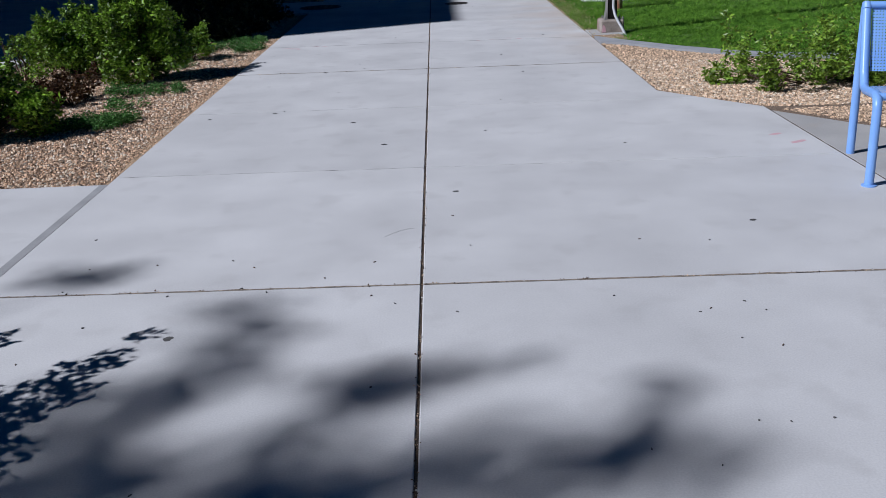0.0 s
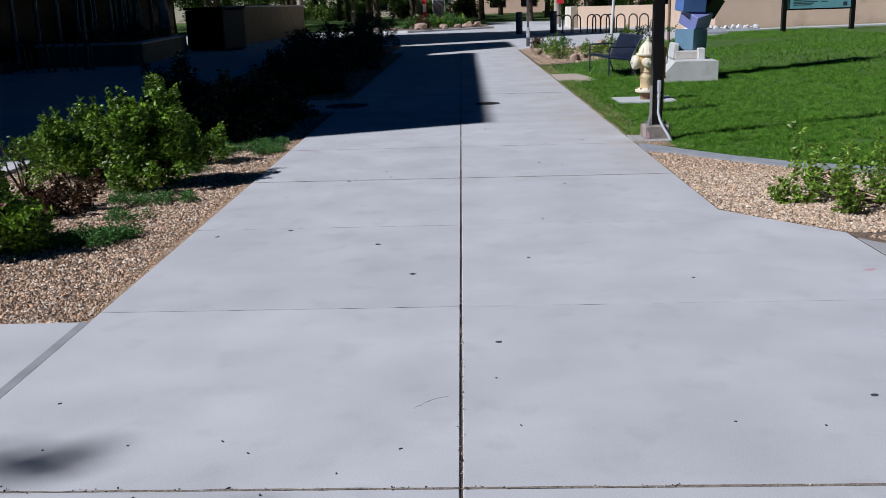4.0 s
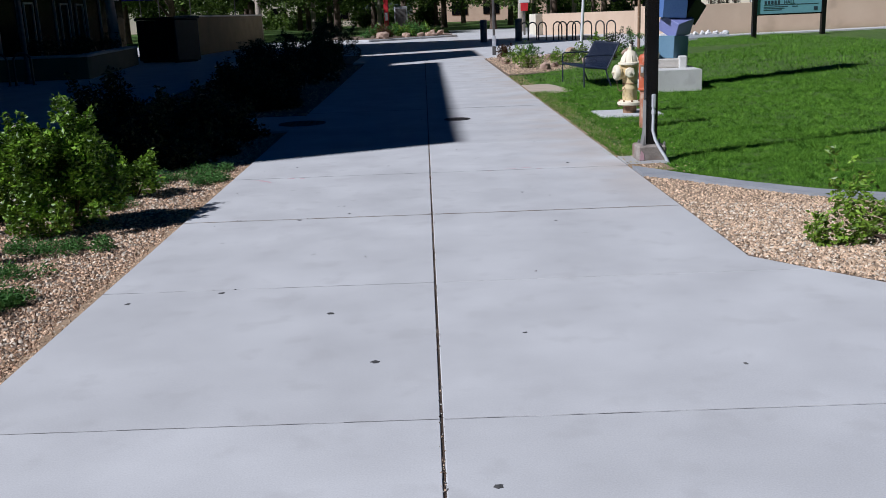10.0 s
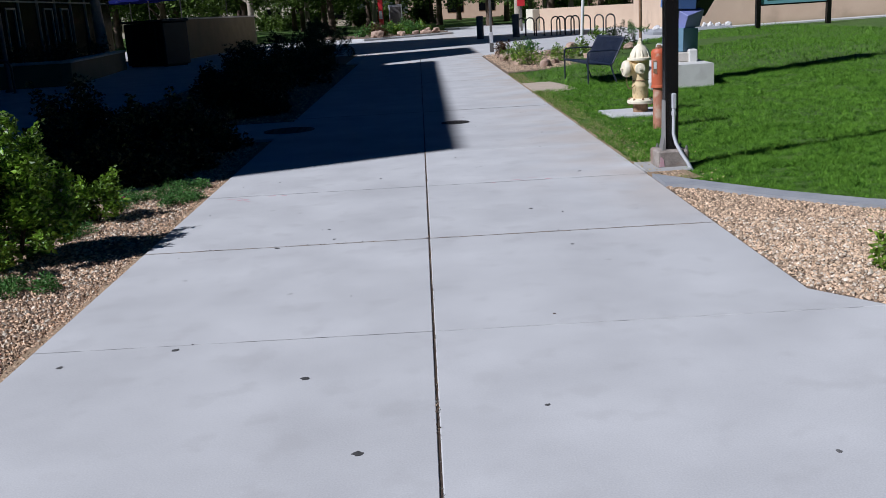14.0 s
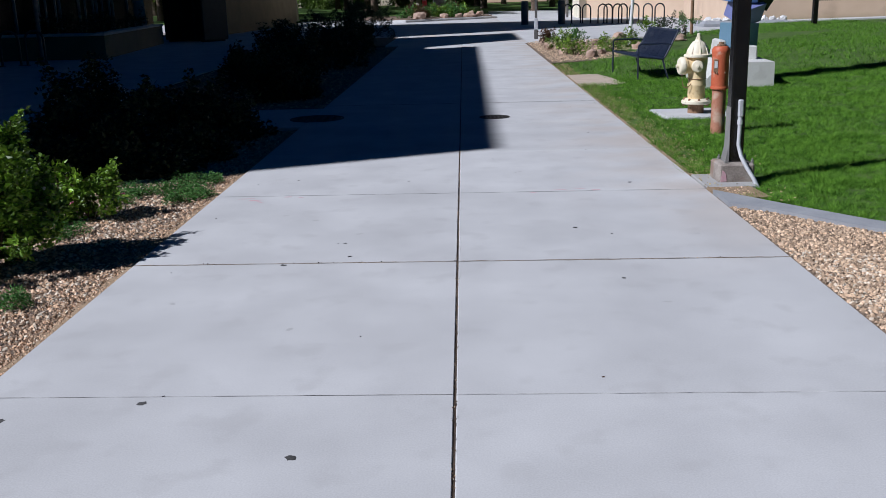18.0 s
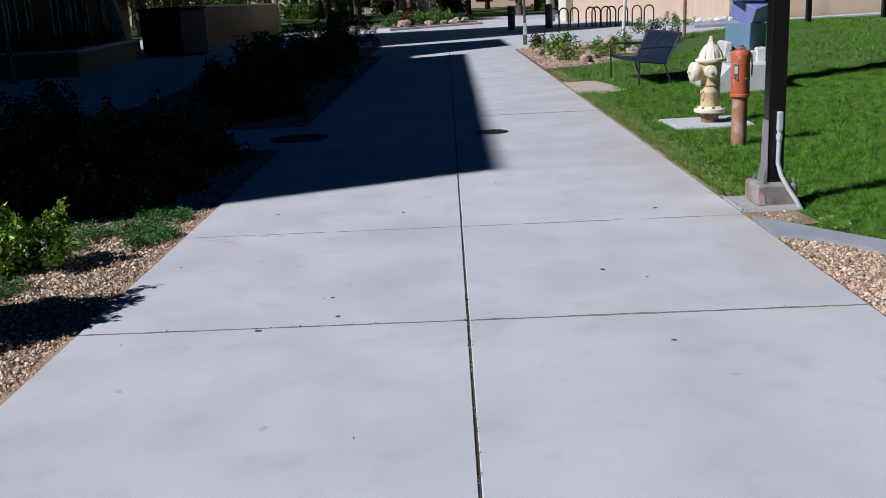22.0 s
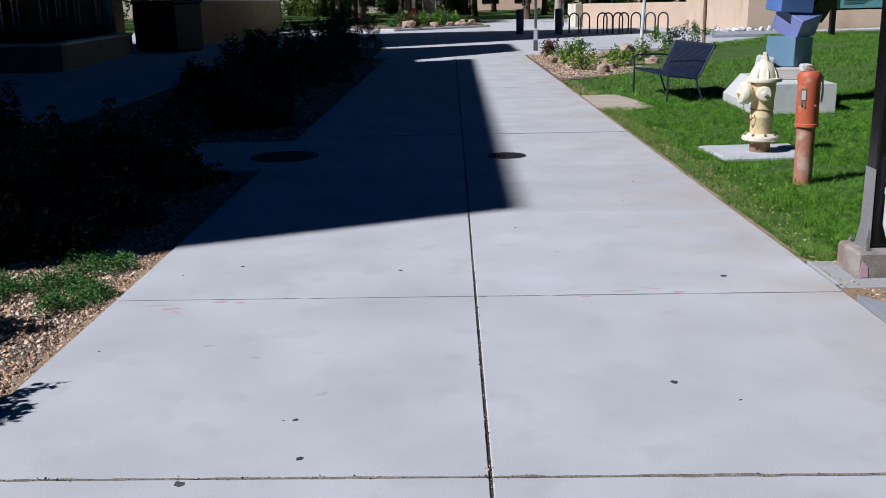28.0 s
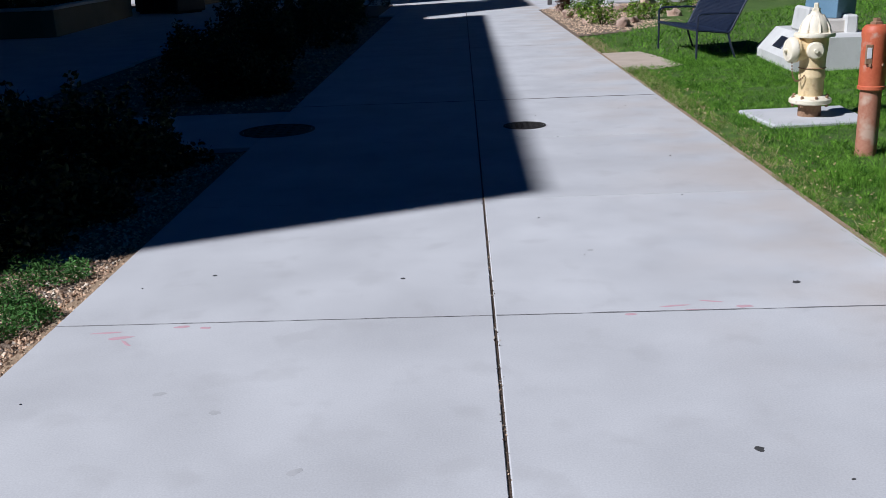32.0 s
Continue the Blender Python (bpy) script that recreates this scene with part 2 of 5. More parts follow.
RED_PAINT = material("faded_red_paint", (0.52, 0.10, 0.04), (0.64, 0.17, 0.075), 0.55, 8, 70, 0.08, stain=((0.62, 0.42, 0.32), 0.8, 9, 0.61))
RED_POST = material("chalky_red_paint", (0.40, 0.15, 0.085), (0.52, 0.25, 0.16), 0.75, 8, 60, 0.08, stain=((0.60, 0.44, 0.33), 0.75, 7, 0.54))
BENCH_BLACK = material("black_bench_coating", (0.014, 0.020, 0.042), (0.024, 0.034, 0.062), 0.32, 10, 150, 0.1)
BENCH_BLUE = material("light_blue_coating", (0.20, 0.38, 0.78), (0.25, 0.44, 0.84), 0.35, 6, 90, 0.06)
STEEL_BLUE = material("blue_grey_steel", (0.09, 0.17, 0.42), (0.14, 0.24, 0.50), 0.45, 2.5, 50, 0.15, metal=0.0, spec=0.35)
STEEL_TEAL = material("teal_grey_steel", (0.12, 0.22, 0.30), (0.17, 0.28, 0.37), 0.45, 2.5, 50, 0.15, metal=0.0, spec=0.35)
STEEL_LIGHT = material("pale_blue_steel", (0.20, 0.22, 0.47), (0.27, 0.29, 0.55), 0.45, 2.5, 50, 0.04, metal=0.0, spec=0.35)
# near-black boxes stand in for the shaded right-hand faces of the stack
STEEL_SHADED = material("shaded_steel", (0.012, 0.013, 0.018), (0.026, 0.028, 0.036), 0.5, 2.5, 50, 0.15, metal=0.3)
PLAQUE = material("bronze_plaque", (0.02, 0.025, 0.045), (0.05, 0.055, 0.075), 0.35, 8, 60, 0.1, metal=0.5)
STUCCO = material("tan_stucco", (0.64, 0.47, 0.33), (0.72, 0.55, 0.40), 0.95, 1.5, 60, 0.4, stain=((0.46, 0.33, 0.23), 0.5, 0.8, 0.58))
STUCCO_PALE = material("cream_stucco", (0.76, 0.70, 0.54), (0.82, 0.76, 0.61), 0.95, 1.2, 50, 0.4)
# wall colour lowered so that the building's shade lies in the stucco itself
STUCCO_SHADED = material("shaded_stucco", (0.075, 0.058, 0.045), (0.11, 0.085, 0.065), 0.95, 1.2, 50, 0.4)
# darker copy of the tan stucco, with the plaza's shade in its colour
TAN_SHADED = material("tan_stucco_shaded", (0.17, 0.135, 0.075), (0.24, 0.19, 0.11), 0.95, 1.5, 60, 0.4)
CAP = material("wall_cap", (0.52, 0.48, 0.42), (0.64, 0.60, 0.54), 0.93, 3, 60, 0.3)
TEAL = material("teal_sign_panel", (0.22, 0.50, 0.56), (0.27, 0.56, 0.62), 0.5, 4, 60, 0.05)
INK = material("dark_lettering", (0.03, 0.06, 0.08), (0.05, 0.08, 0.10), 0.6, 10, 60, 0.0)
WHITE = material("white_paint", (0.74, 0.74, 0.74), (0.82, 0.82, 0.82), 0.55, 5, 60, 0.1)
RED_SIGN = material("red_enamel", (0.55, 0.02, 0.03), (0.68, 0.04, 0.05), 0.4, 4, 60, 0.05)
RACK = material("black_rack_tube", (0.02, 0.02, 0.022), (0.05, 0.05, 0.052), 0.45, 9, 90, 0.1)
GREY_POST = material("grey_galvanised_post", (0.10, 0.09, 0.085), (0.18, 0.17, 0.16), 0.6, 9, 60, 0.2, metal=0.3)
BOLLARD = material("bollard_concrete", (0.10, 0.10, 0.105), (0.17, 0.17, 0.175), 0.9, 5, 60, 0.4)
BIN = material("dark_green_plastic", (0.005, 0.007, 0.007), (0.012, 0.015, 0.015), 0.55, 5, 60, 0.2)
# blue taken down so that canopies standing in the sun look shaded
UMBRELLA = material("shade_darkened_blue_canvas", (0.004, 0.007, 0.07), (0.007, 0.011, 0.10), 0.9, 4, 120, 0.2, spec=0.1)
MULLION = material("pale_aluminium_frame", (0.26, 0.25, 0.23), (0.36, 0.35, 0.33), 0.45, 6, 60, 0.05, metal=0.4)
BLUE_METAL = material("blue_painted_metal", (0.06, 0.22, 0.60), (0.09, 0.28, 0.68), 0.45, 4, 60, 0.05)
GLASS = material("dark_window_glass", (0.003, 0.0035, 0.0045), (0.006, 0.007, 0.008), 0.2, 2, 20, 0.0, spec=0.04)


# ---- mesh helpers ----
class Shape:
    """Gathers faces for one mesh."""

    def __init__(self):
        self.v, self.f = [], []

    def add(self, verts, faces, m=None):
        k = len(self.v)
        self.v += [tuple(m @ Vector(p)) if m else tuple(p) for p in verts]
        self.f += [tuple(k + i for i in face) for face in faces]
        return self

    def box(self, c, s, b=0.008, m=None):
        """A box of size s round c with chamfered edges."""
        h = [x / 2 for x in s]
        b = min(b, min(h) * 0.45)
        corners = [(i, j, k) for i in (-1, 1) for j in (-1, 1) for k in (-1, 1)]
        ids, verts, faces = {}, [], []
        for q in corners:
            for a in range(3):
                ids[q, a] = len(verts)
                verts.append([c[n] + q[n] * (h[n] - (0 if n == a else b)) for n in range(3)])
        for a in range(3):
            u, w = [n for n in range(3) if n != a]
            for s_ in (-1, 1):
                ring = []
                for su, sw in ((-1, -1), (1, -1), (1, 1), (-1, 1)):
                    q = [0, 0, 0]
                    q[a], q[u], q[w] = s_, su, sw
                    ring.append(ids[tuple(q), a])
                faces.append(ring)
        for q in corners:
            faces.append([ids[q, 0], ids[q, 1], ids[q, 2]])
            for e in range(3):
                if q[e] < 0:
                    p = tuple(1 if n == e else q[n] for n in range(3))
                    u, w = [n for n in range(3) if n != e]
                    faces.append([ids[q, u], ids[p, u], ids[p, w], ids[q, w]])
        return self.add(verts, faces, m)

    def tube(self, path, r, n=8, caps=True):
        """A round tube along a path; r is one radius or one for each point."""
        path = [Vector(p) for p in path]
        r = [r] * len(path) if isinstance(r, (int, float)) else list(r)
        verts, faces, side = [], [], None
        for i, p in enumerate(path):
            way = (path[min(i + 1, len(path) - 1)] - path[max(i - 1, 0)]).normalized()
            side = way.orthogonal().normalized() if side is None else (side - way * side.dot(way)).normalized()
            up = way.cross(side)
            verts += [p + r[i] * (math.cos(6.28318 * k / n) * side + math.sin(6.28318 * k / n) * up) for k in range(n)]
        for i in range(len(path) - 1):
            faces += [[i * n + k, i * n + (k + 1) % n, (i + 1) * n + (k + 1) % n, (i + 1) * n + k] for k in range(n)]
        if caps:
            faces += [list(range(n))[::-1], [(len(path) - 1) * n + k for k in range(n)]]
        return self.add(verts, faces)

    def lathe(self, profile, n=24, m=None):
        """Turns a profile of (radius, height) round the z axis."""
        verts = [(r * math.cos(6.28318 * k / n), r * math.sin(6.28318 * k / n), z) for r, z in profile for k in range(n)]
        faces = [[i * n + k, i * n + (k + 1) % n, (i + 1) * n + (k + 1) % n, (i + 1) * n + k] for i in range(len(profile) - 1) for k in range(n)]
        faces += [list(range(n))[::-1], [(len(profile) - 1) * n + k for k in range(n)]]
        return self.add(verts, faces, m)

    def prism(self, poly, z0, z1, b=0.0):
        """A flat slab over a convex outline (counter-clockwise), its upper edge chamfered by b."""
        n, inner = len(poly), []
        for i in range(n):
            p, a, c = Vector(poly[i]), Vector(poly[i - 1]), Vector(poly[(i + 1) % n])
            e, g = (p - a).normalized(), (c - p).normalized()
            k, j = Vector((-e.y, e.x)), Vector((-g.y, g.x))
            inner.append(p + (k + j) * (b / max(0.3, 1 + k.dot(j))))
        rings = [[(*p, z0) for p in poly], [(*p, z1 - b) for p in poly]] + ([[(*p, z1) for p in inner]] if b else [])
        faces = [[r * n + i, r * n + (i + 1) % n, (r + 1) * n + (i + 1) % n, (r + 1) * n + i] for r in range(len(rings) - 1) for i in range(n)]
        faces += [list(range(n))[::-1], [(len(rings) - 1) * n + i for i in range(n)]]
        return self.add([p for ring in rings for p in ring], faces)


def part(name, shape, mat, parent=None, label="", smooth=False, fix=True):
    """Links a shape as one mesh object under a thing or a part."""
    me = bpy.data.meshes.new(name)
    me.from_pydata(shape.v, [], shape.f)
    if fix:
        bm = bmesh.new()
        bm.from_mesh(me)
        bmesh.ops.recalc_face_normals(bm, faces=bm.faces)
        bm.to_mesh(me)
        bm.free()
    if smooth:
        me.shade_smooth()
        me.set_sharp_from_angle(angle=radians(40))
    me.materials.append(mat)
    ob = new(name, me)
    ob.parent = parent
    return tagged(ob, label)


def thing(name, label, category, m=None, group="", kind=""):
    ob = new(name)
    ob.empty_display_size = 0.1
    if m is not None:
        ob.matrix_world = m
    return tagged(ob, label, category, group, kind)


def setting(name, shape, mat, label, category, parent=None, smooth=False):
    return tagged(part(name, shape, mat, parent, smooth=smooth), label, category, kind="structure")


def soup(name, verts, faces, mat, parent=None, label=""):
    """One mesh from arrays: many small separate faces."""
    me = bpy.data.meshes.new(name)
    me.from_pydata(verts.tolist(), [], faces.tolist())
    me.materials.append(mat)
    ob = new(name, me)
    ob.parent = parent
    return tagged(ob, label)


rng = np.random.default_rng(7)


def leaf_quads(places, size, droop=0.0, slim=0.5):
    """Folded four-cornered leaves at the places, turned at random."""
    k = len(places)
    way = rng.normal(size=(k, 3))
    way[:, 2] = way[:, 2] * 0.6 + 0.15 - droop
    way /= np.linalg.norm(way, axis=1, keepdims=True)
    side = np.cross(way, rng.normal(size=(k, 3)))
    side /= np.linalg.norm(side, axis=1, keepdims=True)
    up = np.cross(side, way)
    s = (size * rng.uniform(0.6, 1.25, k))[:, None]
    mid = places + way * s * 0.5 + up * s * 0.08
    verts = np.stack([places, mid + side * s * slim * 0.5, places + way * s, mid - side * s * slim * 0.5], 1).reshape(-1, 3)
    return verts, np.arange(4 * k).reshape(-1, 4)


def blobs(centres, radii, count):
    """Places scattered through clumps, thicker towards their skins."""
    centres, radii = np.array(centres, float), np.array(radii, float)
    pick = rng.choice(len(centres), count, p=radii**2 / (radii**2).sum())
    way = rng.normal(size=(count, 3))
    way /= np.linalg.norm(way, axis=1, keepdims=True)
    return centres[pick] + way * (radii[pick] * rng.uniform(0.35, 1.05, count) ** 0.6)[:, None]


# ---- ground ----
def past_lawn(x, y):
    """Whether a place lies beyond the lawn's far corner, on the paving behind the rock garden."""
    return x < 10.6 and y > 35.5 + 1.1 * (x - 6.9)


def lawn_height(x, y):
    return 0.012 * max(0.0, x - 2.2) + 0.15 * math.exp(-((x - 9.5) ** 2 + (y - 23.5) ** 2) / 16)


JOINTS = [-3.25, -1.38, 0.49, 2.34, 4.18, 6.03, 7.85, 9.675, 11.557, 13.5, 15.46, 17.56, 19.5, 21.4, 23.3, 25.2, 27.1, 29.0, 30.9, 33.0]
STRONG = {4.18, 9.675, 17.56, -1.38, 23.3, 29.0}
SKEW = -0.018                                         # the cross joints run a little askew
EDGE_L, EDGE_R = -1.83, 1.825

far = 1600
setting("ground", Shape().prism([(-far, -far), (far, -far), (far, far), (-far, far)], -0.5, -0.09), EARTH, "bare brown earth under the campus, reaching to the horizon", "ground")

# joint filler lies just below the slabs
fill = thing("joint", "brown grit and dark debris packed in the joints of the walk", "joint", kind="structure")


def ragged(x0, y0, x1, y1, w, mat, name, z):
    """A strip of filler with uneven edges from one end to the other."""
    a, b = Vector((x0, y0)), Vector((x1, y1))
    k = max(2, int((b - a).length / 0.06))
    out = Vector((-(b - a).y, (b - a).x)).normalized()
    shape, pts = Shape(), []
    for i in range(k + 1):
        p = a.lerp(b, i / k)
        for s_ in (-1, 1):
            q = p + out * s_ * w * max(0.12, 0.75 + 0.9 * noise.noise((p.x * 19, p.y * 19, s_ * 3.0)) + 0.5 * noise.noise((p.x * 4, p.y * 4, 9.0)))
            pts.append((q.x, q.y, z + 0.0012 * noise.noise((p.x * 40, p.y * 40, 0))))
    shape.add(pts, [[2 * i, 2 * i + 2, 2 * i + 3, 2 * i + 1] for i in range(k)])
    part(name, shape, mat, fill)


for j in JOINTS[1:-1]:
    reach = 2.42 if j < 7.5 else (1.95 if j < 8 else EDGE_R)
    strong = j in STRONG
    wide = {17.56: 0.014, 11.557: 0.0048, 9.675: 0.0095}.get(j, 0.0085 if strong else 0.0023)
    for x0, x1 in ((EDGE_L, -0.008), (0.008, reach)):
        ragged(x0, j + SKEW * x0, x1, j + SKEW * x1, wide, FILLER if j == 17.56 else CRACK_FILL if strong else DARK_SAWN if j == 11.557 else SAWN, "expansion_joint" if strong else "sawn_joint", 0.0009)
ragged(0, JOINTS[0], 0, JOINTS[-1], 0.012, FILLER, "expansion_joint", -0.006)
ragged(2.43, JOINTS[0], 2.43, 7.36, 0.009, FILLER, "expansion_joint", -0.004)

# grit, leaf crumbs and small stones caught in the joints
for name, mat, count, size in (("grit", PALE_STONES, 1800, 0.007), ("crumbs", TWIG, 1500, 0.009), ("chips", PLINTH, 420, 0.008)):
    along = rng.uniform(-0.5, 30, count)
    along = along[np.array([noise.noise((0.0, y * 2.2, count)) for y in along]) > -0.1]
    c = np.c_[rng.normal(0, 0.005, len(along)), along, np.full(len(along), -0.001)]
    rows = [(x, j + SKEW * x) for j in JOINTS[1:10] if j in STRONG for x in rng.uniform(EDGE_L, EDGE_R, count // 12) if noise.noise((x * 3.0, j, count)) > 0]
    c = np.vstack([c, [(x, y + rng.normal(0, 0.004), 0.001) for x, y in rows]])
    v, f = leaf_quads(c, size, -0.3, 0.8)
    tagged(soup("joint_" + name, v, f, mat), "loose grit and crumbs lodged in the joints of the walk", "grit", kind="stuff")

# lawn, with a gentle rise
nx, ny = 56, 60
xs = np.concatenate([np.linspace(1.80, 12, 40), np.linspace(12.8, 70, 16)])
ys = np.concatenate([np.linspace(8.6, 34, 48), np.linspace(35, 42.5, 12)])
lawn = Shape()
lawn.add([(x, y, (-0.16 if past_lawn(x, y) else lawn_height(x, y)) - 0.022 + 0.012 * noise.noise((x * 1.3, y * 1.3, 0))) for y in ys for x in xs],
         [[j * nx + i, j * nx + i + 1, (j + 1) * nx + i + 1, (j + 1) * nx + i] for j in range(ny - 1) for i in range(nx - 1)])
lawn_ob = setting("lawn", lawn, TURF, "short bright green mown lawn with a few thin patches", "lawn", smooth=True)

# gravel beds
setting("gravel_bed_1", Shape().prism([(-4.45, 5.93), (-1.82, 5.93), (-1.82, 15.48), (-4.45, 15.48)], -0.09, -0.035), GRAVEL_BED, "tan decomposed-granite bed with loose pinkish gravel", "gravel bed")
setting("gravel_bed_5", Shape().prism([(-4.34, -0.61), (-1.88, -0.61), (-1.88, 3.4), (-4.34, 3.4)], -0.09, -0.03), GRAVEL_BED, "tan gravel planting pocket in the side walk", "gravel bed")
setting("gravel_bed_2", Shape().prism([(-5.1, 17.34), (-1.82, 17.34), (-1.82, 33.0), (-5.6, 33.0)], -0.09, -0.035), GRAVEL_BED, "tan gravel bed in shade, planted with shrubs", "gravel bed")
setting("gravel_bed_3", Shape().prism([(1.82, 8.15), (2.44, 7.34), (2.44, 6.9), (2.9, 6.3), (5.35, 4.9), (9.0, 4.86), (9.0, 9.05), (3.9, 9.35), (2.98, 9.75), (1.82, 11.30)], -0.09, -0.012), GRAVEL_BED, "tan gravel bed between the walk and the lawn", "gravel bed")
setting("gravel_bed_4", Shape().prism([(1.84, 24.6), (3.3, 25.6), (6.0, 28.5), (7.4, 33.5), (2.4, 34.6), (1.84, 33.2)], -0.09, -0.006), GRAVEL_BED, "pale gravel rock garden at the edge of the lawn", "gravel bed")


setting("gravel_bed_6", Shape().prism([(-5.6, 33.02), (-2.25, 33.02), (-2.25, 38.6), (-5.6, 38.6)], -0.05, 0.008, 0.004), GRAVEL_BED, "shaded gravel bed under tall dark shrubs", "gravel bed")

edge_soil = Shape()
steps = 120
for k in range(steps + 1):
    y = 5.95 + 9.5 * k / steps
    wide = 0.085 + 0.07 * noise.noise((y * 1.7, 3.0, 0.0)) + 0.05 * noise.noise((y * 7.0, 8.0, 0.0))
    edge_soil.v += [(-1.833, y, -0.021), (-1.833 - wide * 0.6, y, -0.021 + 0.004 * noise.noise((y * 5, 0, 0))), (-1.833 - wide, y, -0.036)]
edge_soil.f = [(3 * k + j, 3 * k + j + 1, 3 * k + j + 4, 3 * k + j + 3) for k in range(steps) for j in range(2)]
setting("edge_soil", edge_soil, SOIL, "strip of bare dry tan soil along the walk", "soil", smooth=True)


def pebbles(name, outline, count, size, mat, label, z):
    """Loose stones strewn over a convex outline."""
    lo, hi = np.min(outline, 0), np.max(outline, 0)
    p = rng.uniform(lo, hi, (count * 2, 2))
    keep = np.ones(len(p), bool)
    for a, b in zip(outline, outline[1:] + outline[:1]):
        keep &= (b[0] - a[0]) * (p[:, 1] - a[1]) - (b[1] - a[1]) * (p[:, 0] - a[0]) > 0.012
    p = p[keep][:count]
    k = len(p)
    c = np.c_[p, np.full(k, z)]
    turn, s = rng.uniform(0, 6.28, k), size * rng.uniform(0.45, 1.35, k)
    u = np.c_[np.cos(turn), np.sin(turn), rng.normal(0, 0.25, k)] * (s * rng.uniform(0.8, 1.3, k))[:, None]
    w = np.c_[-np.sin(turn), np.cos(turn), rng.normal(0, 0.25, k)] * (s * rng.uniform(0.6, 0.95, k))[:, None]
    h = np.c_[rng.normal(0, 0.2, (k, 2)) * s[:, None], s * rng.uniform(0.55, 0.9, k)]
    verts = np.stack([c + u, c + w, c - u, c - w, c + h + u * 0.35, c + h - u * 0.3 + w * 0.3], 1).reshape(-1, 3)
    base = np.array([[0, 1, 4], [1, 5, 4], [1, 2, 5], [2, 3, 5], [3, 4, 5], [3, 0, 4]])
    faces = (np.arange(k)[:, None, None] * 6 + base).reshape(-1, 3)
    return tagged(soup(name, verts, faces, mat, None), label, "gravel", kind="stuff")


pebbles("gravel", [(-4.4, 5.94), (-1.84, 5.94), (-1.84, 9.6), (-4.4, 9.6)], 32000, 0.0118, STONES, "loose pinkish-tan landscaping gravel beside the walk", -0.034)
pebbles("gravel", [(-4.4, 5.94), (-1.87, 5.94), (-1.87, 15.4), (-4.4, 15.4)], 11000, 0.012, WHITE_STONES, "whitish stones strewn through the tan gravel", -0.031)
pebbles("gravel", [(1.84, 8.15), (2.45, 7.4), (4.8, 7.32), (4.8, 9.0), (3.3, 9.4), (1.84, 10.95)], 4200, 0.012, WHITE_STONES, "whitish stones strewn through the tan gravel", -0.009)
pebbles("gravel", [(-1.96, 5.94), (-1.845, 5.94), (-1.845, 15.4), (-1.96, 15.4)], 2600, 0.008, STONES, "small stones on the soil at the walk's edge", -0.022)
pebbles("gravel", [(-4.4, 9.6), (-1.84, 9.6), (-1.84, 15.4), (-4.4, 15.4)], 30000, 0.0125, STONES, "loose pinkish-tan landscaping gravel under the shrubs", -0.034)
pebbles("gravel", [(1.84, 8.15), (2.45, 7.4), (3.3, 7.36), (3.3, 9.45), (1.84, 10.98)], 20000, 0.0125, PALE_STONES, "loose tan landscaping gravel inside the curved kerb", -0.011)
pebbles("gravel", [(3.3, 7.36), (4.8, 7.32), (4.8, 9.1), (3.3, 9.45)], 9000, 0.014, PALE_STONES, "loose tan landscaping gravel behind the blue bench", -0.011)
pebbles("gravel", [(2.5, 7.3), (2.98, 6.64), (4.8, 5.65), (4.8, 7.36)], 11000, 0.013, PALE_STONES, "loose tan landscaping gravel beside the bench pad", -0.011)
pebbles("gravel", [(-5.0, 17.4), (-1.84, 17.4), (-1.84, 32.0), (-5.4, 32.0)], 9000, 0.022, STONES, "tan gravel in deep shade under shrubs", -0.034)
pebbles("gravel", [(1.9, 24.9), (3.3, 25.8), (5.9, 28.6), (7.2, 33.3), (2.5, 34.4), (1.9, 33.0)], 11000, 0.02, PALE_STONES, "pale gravel of the rock garden", -0.006)

setting("footing_soil", Shape().prism([(1.84, 11.42), (2.04, 11.16), (2.20, 11.22), (2.16, 11.62), (1.84, 11.66)], -0.08, 0.001), SOIL, "bare tan soil with gravel round the lamp footing", "soil")
pebbles("gravel", [(1.86, 11.43), (2.04, 11.2), (2.17, 11.24), (2.14, 11.6), (1.86, 11.62)], 130, 0.008, PALE_STONES, "small stones on bare soil by the lamp footing", 0.001)
setting("lawn_edge_soil", Shape().prism([(1.826, 12.1), (1.86, 12.1), (1.86, 24.6), (1.826, 24.6)], -0.09, -0.003), SOIL, "bare soil strip along the walk edge", "soil")

# curved mowing kerb
kerb = thing("kerb", "grey concrete mowing kerb curving between gravel and lawn", "kerb", kind="structure")
line = [(1.845, 11.42), (2.18, 10.93), (2.56, 10.42), (2.98, 9.98), (3.5, 9.66), (4.2, 9.42), (5.2, 9.25), (6.4, 9.15), (7.8, 9.12)]
ways = [Vector((b[0] - a[0], b[1] - a[1])).normalized() for a, b in zip(line, line[1:])]
inner = [(1.838, 10.95)]
for i in range(1, len(line)):
    w_ = (ways[i - 1] + ways[min(i, len(ways) - 1)]).normalized()
    inner.append((line[i][0] + w_.y * 0.2, line[i][1] - w_.x * 0.2))
for i in range(len(line) - 1):
    part("kerb_stone", Shape().prism([inner[i], inner[i + 1], line[i + 1], line[i]], -0.08, 0.016, 0.0), KERB, kerb)

